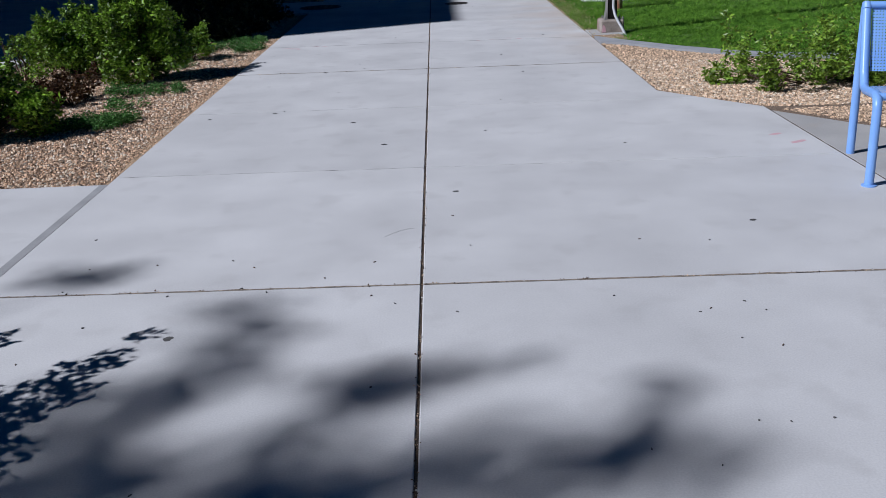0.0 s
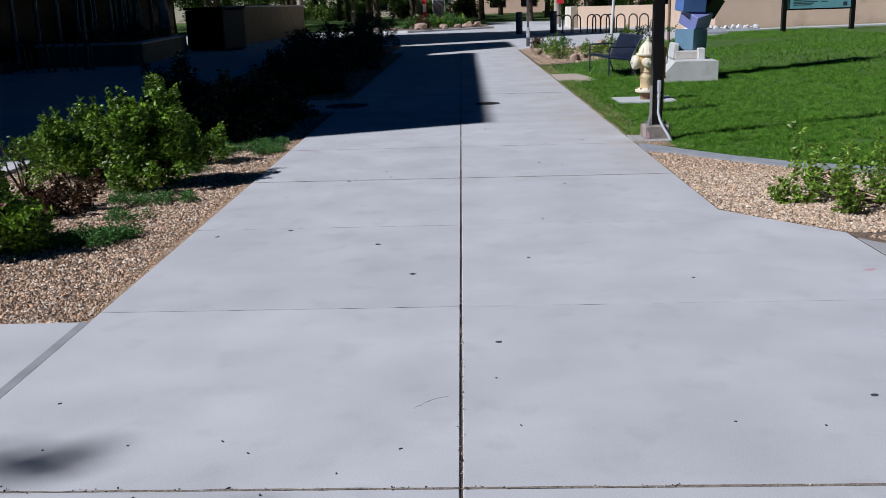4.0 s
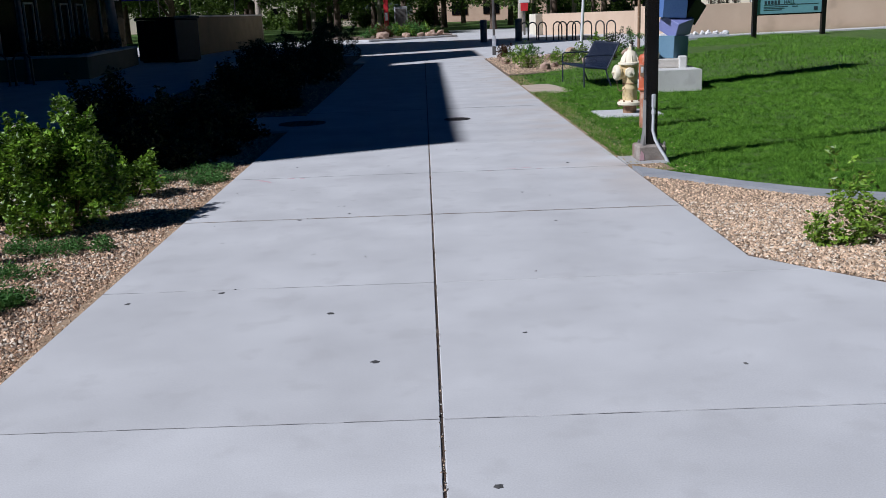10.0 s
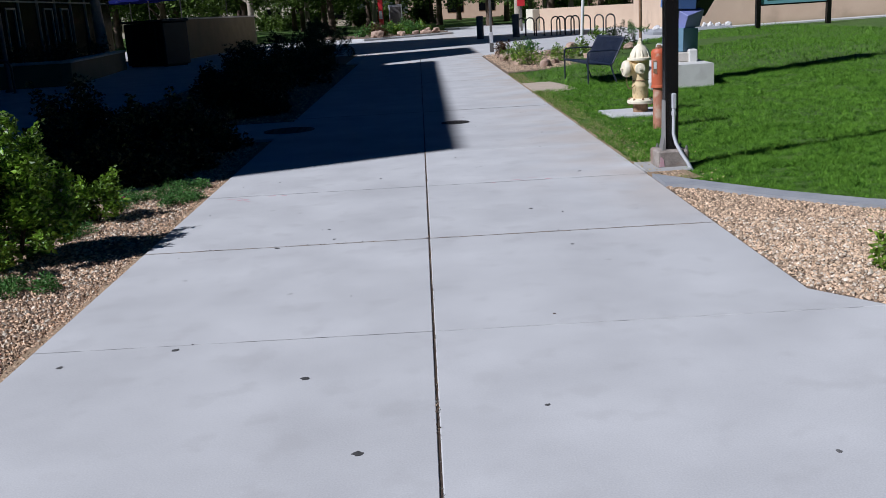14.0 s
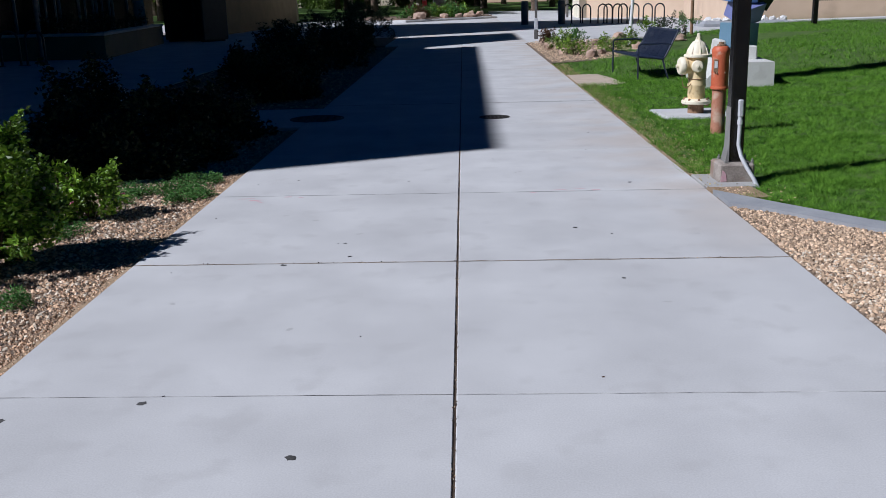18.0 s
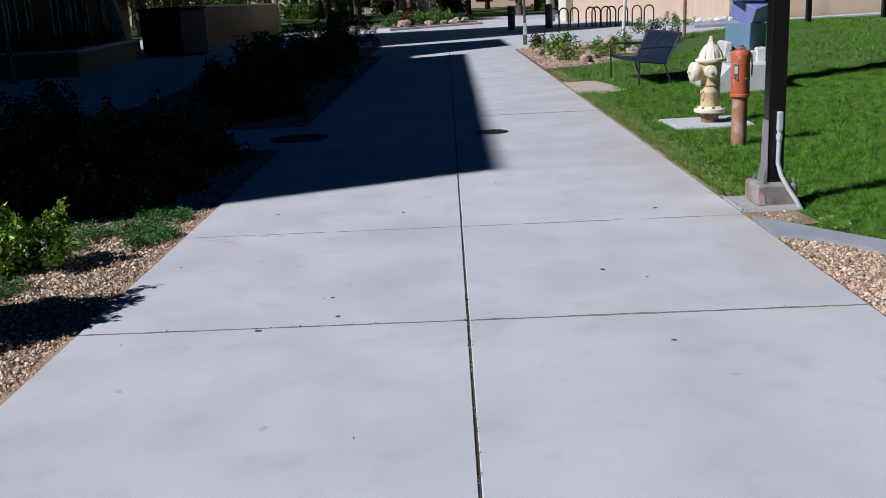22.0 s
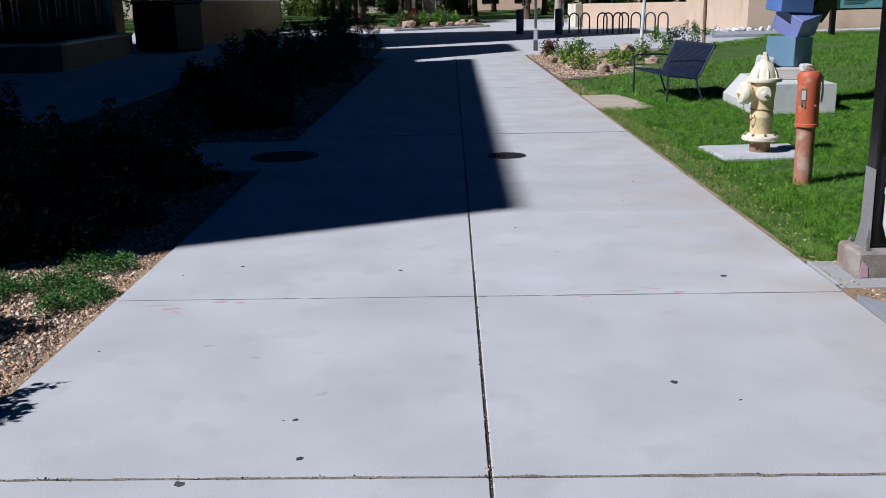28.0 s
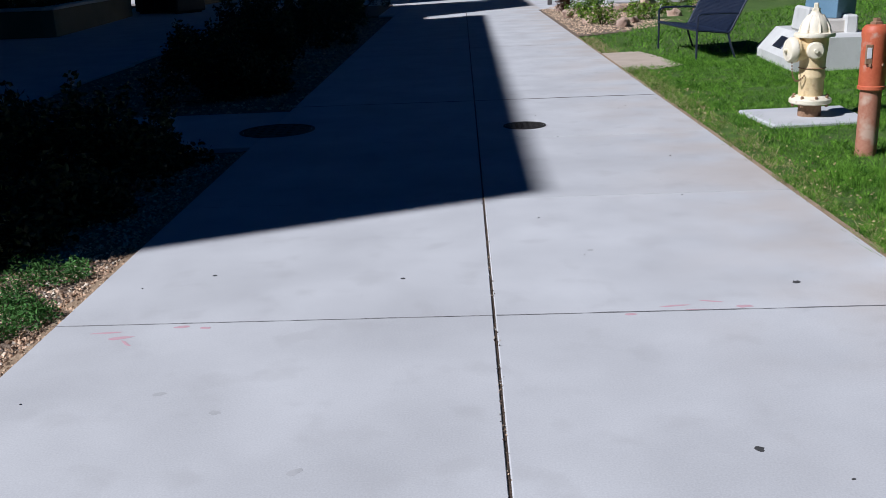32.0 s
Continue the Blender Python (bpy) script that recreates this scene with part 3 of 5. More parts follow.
# ---- paving ----
walkway = thing("pavement", "pale grey broom-finished concrete walk with sawn and expansion joints", "pavement", kind="structure")
for a, b in zip(JOINTS, JOINTS[1:]):
    ga, gb = (0.003 if a in STRONG else 0.0012), (0.003 if b in STRONG else 0.0012)
    lo = lambda x: a + ga + SKEW * x
    hi = lambda x: b - gb + SKEW * x
    part("slab", Shape().prism([(EDGE_L, lo(EDGE_L)), (-0.0052, lo(0)), (-0.0052, hi(0)), (EDGE_L, hi(EDGE_L))], -0.09, 0, 0.0025), CONCRETE, walkway)
    if b <= 6.1:
        outline = [(0.0052, lo(0)), (2.425, lo(2.425)), (2.425, hi(2.425)), (0.0052, hi(0))]
    elif a < 6.5:
        outline = [(0.0052, lo(0)), (2.425, lo(2.425)), (2.425, 7.375), (2.08, hi(2.08)), (0.0052, hi(0))]
    elif a < 8:
        outline = [(0.0052, lo(0)), (2.075, lo(2.075)), (EDGE_R, 8.14), (EDGE_R, hi(EDGE_R)), (0.0052, hi(0))]
    else:
        outline = [(0.0052, lo(0)), (EDGE_R, lo(EDGE_R)), (EDGE_R, hi(EDGE_R)), (0.0052, hi(0))]
    part("slab", Shape().prism(outline, -0.09, 0, 0.0045), CONCRETE, walkway)
# side walk joining the path, with a strip of sealant in the joint
for x0, x1 in ((-4.35, -1.872), (-6.85, -4.36), (-9.35, -6.86), (-12.3, -9.36)):
    for y0, y1 in ((-5, -0.62), (-0.61, 3.4), (3.41, 5.92)):
        if x1 > -2 and y0 == -0.61:
            continue
        part("slab", Shape().prism([(x0, y0), (x1, y0), (x1, y1), (x0, y1)], -0.09, -0.001, 0.004), CONCRETE, walkway)
part("joint_sealant", Shape().prism([(-1.875, -5), (-1.827, -5), (-1.827, 5.915), (-1.875, 5.915)], -0.06, 0.0012), SEALANT, walkway, "grey sealant strip in the joint")
# bench pad
part("slab", Shape().prism([(2.435, 3.6), (5.4, 3.6), (5.4, 5.2), (2.95, 6.57), (2.435, 7.24)], -0.09, -0.002, 0.004), CONCRETE_PAD, walkway, "darker stained concrete pad")
for x0, x1, y0, y1 in ((2.435, 5.4, -5, 3.59), (5.41, 9, -5, 4.85)):
    part("slab", Shape().prism([(x0, y0), (x1, y0), (x1, y1), (x0, y1)], -0.09, -0.002, 0.004), CONCRETE_PAD, walkway, "darker stained concrete pad")
# cross walk through the bed, and the plaza
part("slab", Shape().prism([(-4.45, 15.5), (EDGE_L - 0.008, 15.5), (EDGE_L - 0.008, 17.32), (-4.45, 17.32)], -0.09, -0.001, 0.004), CONCRETE, walkway)
plaza = thing("plaza", "broad grey concrete plaza in the shade of the building", "pavement", kind="structure")
for i, y0 in enumerate(np.arange(5.94, 58, 3.4)):
    x1 = -4.47 if y0 < 15.4 else (-5.15 - 0.03 * (y0 - 17) if y0 < 33 else -1.9)
    for k, (a, b) in enumerate(((-9.0, x1), (-12.45, -9.01))):
        part("slab", Shape().prism([(a, y0), (b, y0), (b, y0 + 3.39), (a, y0 + 3.39)], -0.09, -0.002 - 0.001 * k, 0.004), CONCRETE, plaza)
for x0, x1, y0, y1 in ((-1.89, 4.0, 33.01, 46), (-1.89, 4.0, 46.01, 59), (4.01, 10.5, 35.0, 46), (4.01, 10.5, 46.01, 59), (2.0, 9.0, 59.01, 82), (-40, -1.9, 61.2, 66), (-9, 2, 59.01, 61.2), (-60, -12.46, 50, 61)):
    part("slab", Shape().prism([(x0, y0), (x1, y0), (x1, y1), (x0, y1)], -0.09, 0.0, 0.004), CONCRETE, plaza)
side = thing("side_walk", "narrow pale concrete walk between lawn and wall", "pavement", kind="structure")
for k in range(10):
    x0, x1 = 10.52 + 3 * k, 13.51 + 3 * k
    corners = [(x0, 41.1 - 0.05 * (x0 - 10.5)), (x1, 41.1 - 0.05 * (x1 - 10.5)), (x1, 42.35 - 0.05 * (x1 - 10.5)), (x0, 42.35 - 0.05 * (x0 - 10.5))]
    flag = Shape().add([(x, y, lawn_height(x, y) - 0.1) for x, y in corners] + [(x, y, lawn_height(x, y) + 0.03) for x, y in corners], [[3, 2, 1, 0], [4, 5, 6, 7], [0, 1, 5, 4], [1, 2, 6, 5], [2, 3, 7, 6], [3, 0, 4, 7]])
    part("slab", flag, CONCRETE, side)


# gum stains, leaf specks and pink paint on the walk
def blot(name, x, y, w, h, mat, turn=0.0, n=9, z=0.0018):
    r = [rng.uniform(0.7, 1.15) for _ in range(n)]
    pts = [(w / 2 * r[k] * math.cos(6.2832 * k / n), h / 2 * r[k] * math.sin(6.2832 * k / n)) for k in range(n)]
    c, s = math.cos(turn), math.sin(turn)
    shape = Shape()
    ring = [(x + c * a - s * b, y + s * a + c * b) for a, b in pts]
    shape.add([(*p, 0.0002) for p in ring] + [(*p, 0.0003 if z < 0.0025 else z) for p in ring] + [(x, y, z)],
              [[k, (k + 1) % n, n + (k + 1) % n, n + k] for k in range(n)] + [[n + k, n + (k + 1) % n, 2 * n] for k in range(n)])
    return part(name, shape, mat, walkway)


for x, y, s in ((-0.914, 3.744, .05), (1.544, 4.833, .04), (0.166, 5.503, .045), (-0.53, 7.364, .05), (-1.162, 7.811, .05), (-1.631, 7.671, .045), (-0.271, 6.65, .05),
                (0.734, 10.411, .045), (1.316, 11.838, .05), (-0.402, 12.063, .035), (-0.97, 9.66, .05), (0.40, 6.95, .03), (1.25, 6.45, .03), (-1.31, 12.2, .03), (-0.62, 9.82, .035), (-0.68, 10.12, .03), (0.86, 9.3, .035)):
    blot("gum_stain", x, y, s * 0.75, s * 0.85, STAIN, rng.uniform(0, 3), n=14)
for x, y in ((-1.181, 10.904), (-0.95, 10.75), (-0.62, 10.35), (1.0, 8.9), (1.45, 10.2), (-1.4, 9.0), (0.5, 12.4), (-0.75, 8.6)):
    blot("worn_stain", x, y, rng.uniform(0.03, 0.06), rng.uniform(0.025, 0.04), FAINT, rng.uniform(0, 3), n=18, z=0.0008)
for k in range(66):
    x, y = rng.uniform(-1.75, 1.75), rng.uniform(2.3, 4.6) if k > 34 else rng.uniform(0.6, 17)
    blot("leaf_speck", x, y, rng.uniform(0.006, 0.018), rng.uniform(0.004, 0.009), STAIN if k % 3 else TWIG, rng.uniform(0, 3), n=6, z=0.003)
for x, y, w, h, a in ((-1.50, 11.44, .12, .035, .2), (-1.58, 11.50, .14, .02, .1), (-1.46, 11.38, .10, .018, -.9), (-1.28, 11.54, .08, .03, .1), (-1.18, 11.52, .05, .03, 0), (0.55, 11.52, .05, .025, 0),
                      (0.74, 11.60, .13, .02, .1), (0.90, 11.64, .12, .018, -.3), (1.02, 11.57, .08, .035, .1), (0.82, 11.55, .10, .012, 0), (2.28, 6.30, .14, .05, .6), (2.22, 6.52, .10, .04, .4)):
    blot("pink_marking", x, y, w, h, PINK, a, z=0.0011)
for k in range(14):
    blot("tar_dot", -0.175 + 0.0095 * k, 4.80 + 0.10 * math.sin(k * 0.12), 0.008, 0.006, STAIN, 0, 6)


def manhole(name, x, y, r, label):
    ob = thing(name, label, "manhole cover", pose(x, y, 0))
    part("rim", Shape().lathe([(r, -0.02), (r, 0.006), (r * 0.93, 0.008), (r * 0.92, 0.002), (r * 0.9, -0.02)], 40), IRON, ob, smooth=True)
    lid = Shape().lathe([(r * 0.89, -0.02), (r * 0.89, 0.004), (r * 0.87, 0.006), (0.001, 0.006)], 40)
    for k in range(6):
        for j in range(6):
            u, w = (k - 2.5) * r * 0.26, (j - 2.5) * r * 0.26
            if u * u + w * w < (0.78 * r) ** 2:
                lid.box((u, w, 0.008), (r * 0.13, r * 0.13, 0.006), 0.001)
    part("lid", lid, IRON, ob)
    return ob


manhole("manhole_cover", 0.405, 16.0, 0.18, "small round cast-iron access cover set in the walk")
manhole("manhole_cover", -1.75, 16.22, 0.33, "large round cast-iron manhole cover at the walk's edge")


# ---- plants ----
def shrub(name, label, m, clumps, leaf, count, size, stems=9, flowers=0, petal=PETAL, twig=TWIG, group="", droop=0.0, slim=0.55):
    """A bush: stems from the ground to its clumps, leaves, a few flowers."""
    ob = thing(name, label, "shrub", m, group)
    wood = Shape()
    for k in range(stems):
        c, r = clumps[k % len(clumps)]
        tip = Vector(c) + Vector(rng.normal(size=3)) * r * 0.45
        tip.z = max(tip.z, 0.05)
        foot = Vector((tip.x * 0.08 + rng.normal() * 0.006, tip.y * 0.08 + rng.normal() * 0.006, -0.04))
        mid = foot.lerp(tip, 0.5) + Vector((rng.normal() * 0.04, rng.normal() * 0.04, 0.06 * tip.z))
        wood.tube([foot, mid, tip], [0.009, 0.006, 0.002], 5)
    part("branchwork", wood, twig, ob, fix=False)
    p = blobs([c for c, _ in clumps], [r for _, r in clumps], count)
    p[:, 2] = np.abs(p[:, 2] - 0.015) + 0.015
    v, f = leaf_quads(p, size, droop, slim)
    soup("foliage", v, f, leaf, ob)
    for k in range(flowers):
        c, r = clumps[int(rng.integers(len(clumps)))]
        way = Vector(rng.normal(size=3)).normalized()
        way.z = abs(way.z)
        q = Vector(c) + way * r * 0.98
        bloom = Shape()
        for j in range(7):
            bloom.box((0, 0.008, 0.004), (0.013, 0.016, 0.003), 0.001, Matrix.Translation(q) @ pose(0, 0, 0, rng.uniform(-50, 50), 25, 51 * j))
        part("flower", bloom, petal, ob, fix=False)
    return ob


def clumps_in(w, d, h, k, r, low=0.0):
    out = []
    for _ in range(k):
        a, s = rng.uniform(0, 6.28), rng.uniform(0, 1) ** 0.5
        z = low + rng.uniform(0.15, 1) * h
        taper = 1 - 0.45 * (z / (h + low)) ** 2
        q = (w / 2 * s * math.cos(a) * taper, d / 2 * s * math.sin(a) * taper, z)
        out.append((q, r * rng.uniform(0.5, 1.25)))
        if rng.uniform() < 0.55:                      # a shoot that stands out of the bush
            way = Vector((q[0] / w, q[1] / d, 0.35 + 0.3 * rng.uniform())).normalized()
            for j in range(1, 4):
                out.append((tuple(Vector(q) + way * r * (0.55 + 0.42 * j)), r * (0.46 - 0.1 * j)))
    return out


def flat_clumps(w, d, k, r):
    out = []
    for _ in range(k):
        a, s = rng.uniform(0, 6.28), rng.uniform(0, 1) ** 0.5
        out.append(((w / 2 * s * math.cos(a), d / 2 * s * math.sin(a), rng.uniform(0.0, 0.04)), r * rng.uniform(0.6, 1.2)))
    return out


rng = np.random.default_rng(3)
roses = "rose bushes in the gravel bed"
shrub("rose_bush", "tall leafy green rose bush in tan gravel", pose(-2.70, 9.82, -0.03), clumps_in(0.94, 0.85, 0.74, 50, 0.12) + [((0.06, 0, 0.86), 0.10), ((0.04, 0.02, 0.95), 0.05)], ROSE_LEAF, 17000, 0.044, 14, 18, group=roses)
shrub("rose_bush", "bushy green rose with bare lower stems", pose(-3.58, 10.40, -0.03), clumps_in(0.85, 0.9, 0.52, 36, 0.12), ROSE_LEAF, 12500, 0.044, 14, 8, group=roses)
shrub("rose_bush", "low dense rose bush with a pink bloom", pose(-3.28, 7.5, -0.03), clumps_in(1.05, 0.95, 0.42, 36, 0.125), ROSE_LEAF, 14500, 0.044, 12, 3, PINK_PETAL, group=roses)
shrub("rose_bush", "small upright green rose bush near the shadow edge", pose(-2.60, 11.1, -0.03), clumps_in(0.62, 0.55, 0.26, 18, 0.09), ROSE_LEAF, 2700, 0.043, 9, 4, PINK_PETAL, group=roses)
shrub("rose_bush", "yellow-green young rose at the bed's far side", pose(-3.75, 9.55, -0.03), clumps_in(0.5, 0.45, 0.42, 9, 0.09), ROSE_LEAF, 900, 0.038, 8, 0, group=roses)
shrub("barberry_shrub", "sparse reddish twiggy shrub in tan gravel", pose(-3.02, 8.72, -0.03), clumps_in(0.65, 0.55, 0.22, 18, 0.08), RED_LEAF, 3200, 0.034, 12)
covers = "low ground-cover plants in the gravel"
for x, y, w, d, h, k, n in ((-2.5, 7.74, 0.62, 0.52, 0.09, 14, 2300), (-2.55, 9.1, 0.75, 0.35, 0.06, 12, 1300), (-2.32, 11.75, 0.85, 0.6, 0.08, 18, 2300), (-2.5, 8.45, 0.35, 0.2, 0.03, 6, 350), (-2.75, 10.55, 0.6, 0.4, 0.08, 10, 1000), (-2.2, 12.35, 0.4, 0.4, 0.07, 8, 700)):
    shrub("ground_cover", "flat spreading blue-green ground cover in gravel", pose(x, y, -0.035), flat_clumps(w, d, 2 * k, 0.075), COVER_LEAF, 2 * n, 0.024, 1, group=covers, slim=0.4)
def sprays(w, d, h, k):
    """Thin upright shoots with small clumps along them, over a wide patch."""
    out = []
    for _ in range(k):
        a, s = rng.uniform(0, 6.28), rng.uniform(0, 1) ** 0.5
        foot = Vector((w / 2 * s * math.cos(a), d / 2 * s * math.sin(a), 0.06))
        lean, tall = Vector((rng.normal() * 0.3, rng.normal() * 0.3, 1)), h * rng.uniform(0.55, 1.1)
        out += [(tuple(foot + lean * tall * t), 0.055 * (1.15 - 0.6 * t)) for t in (0.25, 0.45, 0.62, 0.8, 1.0)]
    return out


def sprawl(w, d, h, k, r):
    """Low sprigs over a wide flat patch, thinning towards the rim."""
    out = []
    for _ in range(k):
        a, s = rng.uniform(0, 6.28), rng.uniform(0, 1) ** 0.6
        q = Vector((w / 2 * s * math.cos(a), d / 2 * s * math.sin(a), h * (1 - 0.75 * s * s) * rng.uniform(0.25, 1)))
        lean = Vector((math.cos(a) * 0.5, math.sin(a) * 0.5, 0.8))
        out += [(tuple(q + lean * r * 0.8 * j), r * (1 - 0.25 * j)) for j in range(3)]
    return out


shrub("low_shrub", "low wide sprawling yellow-green shrub by the kerb", pose(3.15, 8.35, -0.01), sprawl(1.7, 1.2, 0.16, 40, 0.06) + sprays(1.7, 1.3, 0.46, 30), SPRAWL_LEAF, 7500, 0.042, 50, 0, slim=0.5)
shrub("low_shrub", "loose sprawling green shrub behind a blue bench", pose(4.2, 8.45, -0.01), sprawl(1.5, 1.2, 0.22, 36, 0.065) + sprays(1.5, 1.3, 0.6, 30), SPRAWL_LEAF, 7500, 0.042, 40, 0, slim=0.5)
rng = np.random.default_rng(4)
shade = "shrubs in the shaded bed"
# the lowest ones are added to darken the shaded gravel between the shrubs
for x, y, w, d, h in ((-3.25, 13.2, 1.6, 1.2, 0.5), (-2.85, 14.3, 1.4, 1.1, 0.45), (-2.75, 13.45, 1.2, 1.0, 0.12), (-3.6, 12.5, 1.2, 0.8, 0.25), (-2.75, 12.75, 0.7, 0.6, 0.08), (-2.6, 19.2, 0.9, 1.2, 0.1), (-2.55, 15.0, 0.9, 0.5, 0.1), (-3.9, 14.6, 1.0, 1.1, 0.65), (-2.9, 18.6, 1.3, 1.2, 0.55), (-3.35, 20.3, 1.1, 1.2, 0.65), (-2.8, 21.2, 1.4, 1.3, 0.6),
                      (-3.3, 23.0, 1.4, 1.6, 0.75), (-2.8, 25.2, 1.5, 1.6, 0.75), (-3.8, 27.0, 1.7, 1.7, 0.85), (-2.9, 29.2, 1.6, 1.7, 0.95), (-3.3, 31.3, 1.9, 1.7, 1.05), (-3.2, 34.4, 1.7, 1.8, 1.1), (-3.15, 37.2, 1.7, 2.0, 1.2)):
    shrub("dark_shrub", "dense shrub with the building's shade put into its leaf colour", pose(x, y, -0.03), clumps_in(w, d, h, 20, 0.2), SHADE_DARK_LEAF, 5600, 0.055, 10, group=shade)


def rock(name, x, y, z, s, mat, label, group):
    ob = thing(name, label, "rock", pose(x, y, z, 0, 0, rng.uniform(0, 360)), group)
    bm = bmesh.new()
    bmesh.ops.create_icosphere(bm, subdivisions=2, radius=1)
    off = Vector(rng.uniform(0, 50, 3))
    for v in bm.verts:
        k = 1 + 0.5 * noise.noise(v.co * 1.3 + off) + 0.25 * noise.noise(v.co * 3.1 + off)
        v.co = Vector((v.co.x * s * 0.75 * k, v.co.y * s * 0.55 * k, max(-0.2, v.co.z * 0.5 + 0.2) * s * k))
    shape = Shape()
    shape.add([v.co[:] for v in bm.verts], [[v.index for v in f.verts] for f in bm.faces])
    bm.free()
    part("boulder", shape, mat, ob)


for x, y, s in ((2.9, 26.3, .3), (3.25, 27.2, .22), (2.4, 27.6, .25), (4.3, 28.4, .3), (2.2, 29.5, .3), (5.2, 30.1, .4), (3.6, 30.8, .25), (4.4, 32.2, .5), (2.3, 32.0, .25), (6.0, 31.5, .3)):
    rock("landscape_rock", x, y, 0.01, s * 0.75, ROCK, "rough reddish landscape rock in gravel", "rock garden stones")
setting("rock_bed", Shape().prism([(8.9, 40.9), (12.0, 40.75), (12.0, 42.3), (8.9, 42.45)], -0.05, 0.20, 0.1), KERB, "low raised bed of white rock by the wall", "gravel bed")
for k in range(26):
    rock("white_rock", 9.1 + k * 0.11, 41.35 + 0.3 * math.sin(k * 1.7), 0.2, 0.15 + 0.05 * math.sin(k * 2.3), PALE_ROCK, "white river rock heaped by the wall", "white rocks by the wall")
garden = "rock garden shrubs"
for x, y, w, h, leaf in ((2.6, 27.0, .7, .3, SPRAWL_LEAF), (3.5, 28.0, .6, .28, SPRAWL_LEAF), (2.5, 29.0, .7, .35, ROSE_LEAF), (4.2, 29.6, .8, .4, SPRAWL_LEAF), (3.2, 31.6, .9, .35, COVER_LEAF), (5.0, 28.9, .6, .3, ROSE_LEAF),
                         (5.9, 32.6, 1.0, .7, SHADE_DARK_LEAF), (6.6, 33.4, .9, .6, COVER_LEAF), (2.25, 30.8, .4, .4, RED_LEAF), (5.4, 33.2, .9, .5, ROSE_LEAF)):
    shrub("garden_shrub", "small green rock-garden shrub among stones", pose(x, y, 0.01), clumps_in(w, w, h, 10, 0.13), leaf, 700, 0.06, 8, group=garden)


BARE = ((2.32, 15.52, 3.18, 16.34), (1.8, 19.85, 2.45, 21.65), (1.8, 11.25, 2.14, 12.1), (3.62, 18.74, 4.62, 20.55))


def blades(name, x0, x1, y0, y1, count, tall, wide, label, left=None, mat=None):
    """Grass blades over the lawn; left gives the lawn's near edge at a height y."""
    p = np.c_[rng.uniform(x0, x1, count), rng.uniform(y0, y1, count)]
    if left:
        p = p[p[:, 0] > np.array([left(y) for y in p[:, 1]])]
    for ax, ay, bx, by in BARE:
        p = p[~((p[:, 0] > ax) & (p[:, 0] < bx) & (p[:, 1] > ay) & (p[:, 1] < by))]
    if y1 > 35:
        p = p[[not past_lawn(x, y) for x, y in p]]
    tuft = np.array([0.55 * noise.noise((x * 2.3, y * 2.3, 4.0)) + 0.65 * noise.noise((x * 7.5, y * 7.5, 9.0)) + 0.45 * noise.noise((x * 17.0, y * 17.0, 2.0)) for x, y in p])
    p, tuft = p[tuft > -0.42], tuft[tuft > -0.42]
    k = len(p)
    z = np.array([lawn_height(x, y) for x, y in p]) - 0.03
    foot = np.c_[p, z]
    turn, lean = rng.uniform(0, 6.28, k), rng.normal(0, 0.85, (k, 2))
    h = tall * rng.uniform(0.5, 1.4, k) * np.maximum(0.25, 1 + 1.5 * tuft)
    wv = np.c_[np.cos(turn), np.sin(turn), np.zeros(k)] * wide
    top = foot + np.c_[lean * h[:, None], h]
    verts = np.stack([foot - wv, foot + wv, top], 1).reshape(-1, 3)
    return tagged(soup(name, verts, np.arange(3 * k).reshape(-1, 3), mat or GRASS), label, "grass", kind="stuff")


def lawn_edge(y):
    if y < 11.42:
        return next((ax + (bx - ax) * (y - ay) / (by - ay) for (ax, ay), (bx, by) in zip(line, line[1:]) if by <= y <= ay), 8.0) + 0.03
    if 24.6 < y < 34:
        return 3.4 + (y - 25.6) * 0.95
    return 1.84 + 0.03 * noise.noise((y * 3.0, 1.0, 2.0))


blades("grass", 1.832, 4.6, 9.2, 14, 190000, 0.037, 0.0024, "short mown grass along the walk", lawn_edge)
blades("grass", 1.832, 7.5, 14, 21, 200000, 0.040, 0.0032, "short mown grass round the hydrant", lawn_edge)
blades("grass", 4.6, 10, 9.2, 14, 90000, 0.046, 0.0034, "short mown grass behind the lamp post", lawn_edge)
blades("grass", 1.832, 14, 21, 42, 80000, 0.055, 0.008, "mown grass on the far lawn", lawn_edge)
blades("grass", 7.5, 14, 14, 21, 45000, 0.052, 0.006, "mown grass on the open lawn", lawn_edge)

blades("dry_grass", 1.834, 2.10, 11.9, 24.4, 17000, 0.034, 0.002, "yellowed dry grass along the walk edge", lawn_edge, DRY_LEAF)

litter = np.c_[1.84 + np.abs(rng.normal(0, 0.28, 900)), rng.uniform(11.0, 24, 900), np.full(900, 0.012)]
litter = litter[(litter[:, 1] < 19.6) | (litter[:, 1] > 21.8)]
v, f = leaf_quads(litter, 0.021, 0.2, 0.6)
tagged(soup("leaf_litter", v, f, DRY_LEAF), "small dry pale leaves caught in the grass edge", "leaf litter", kind="stuff")


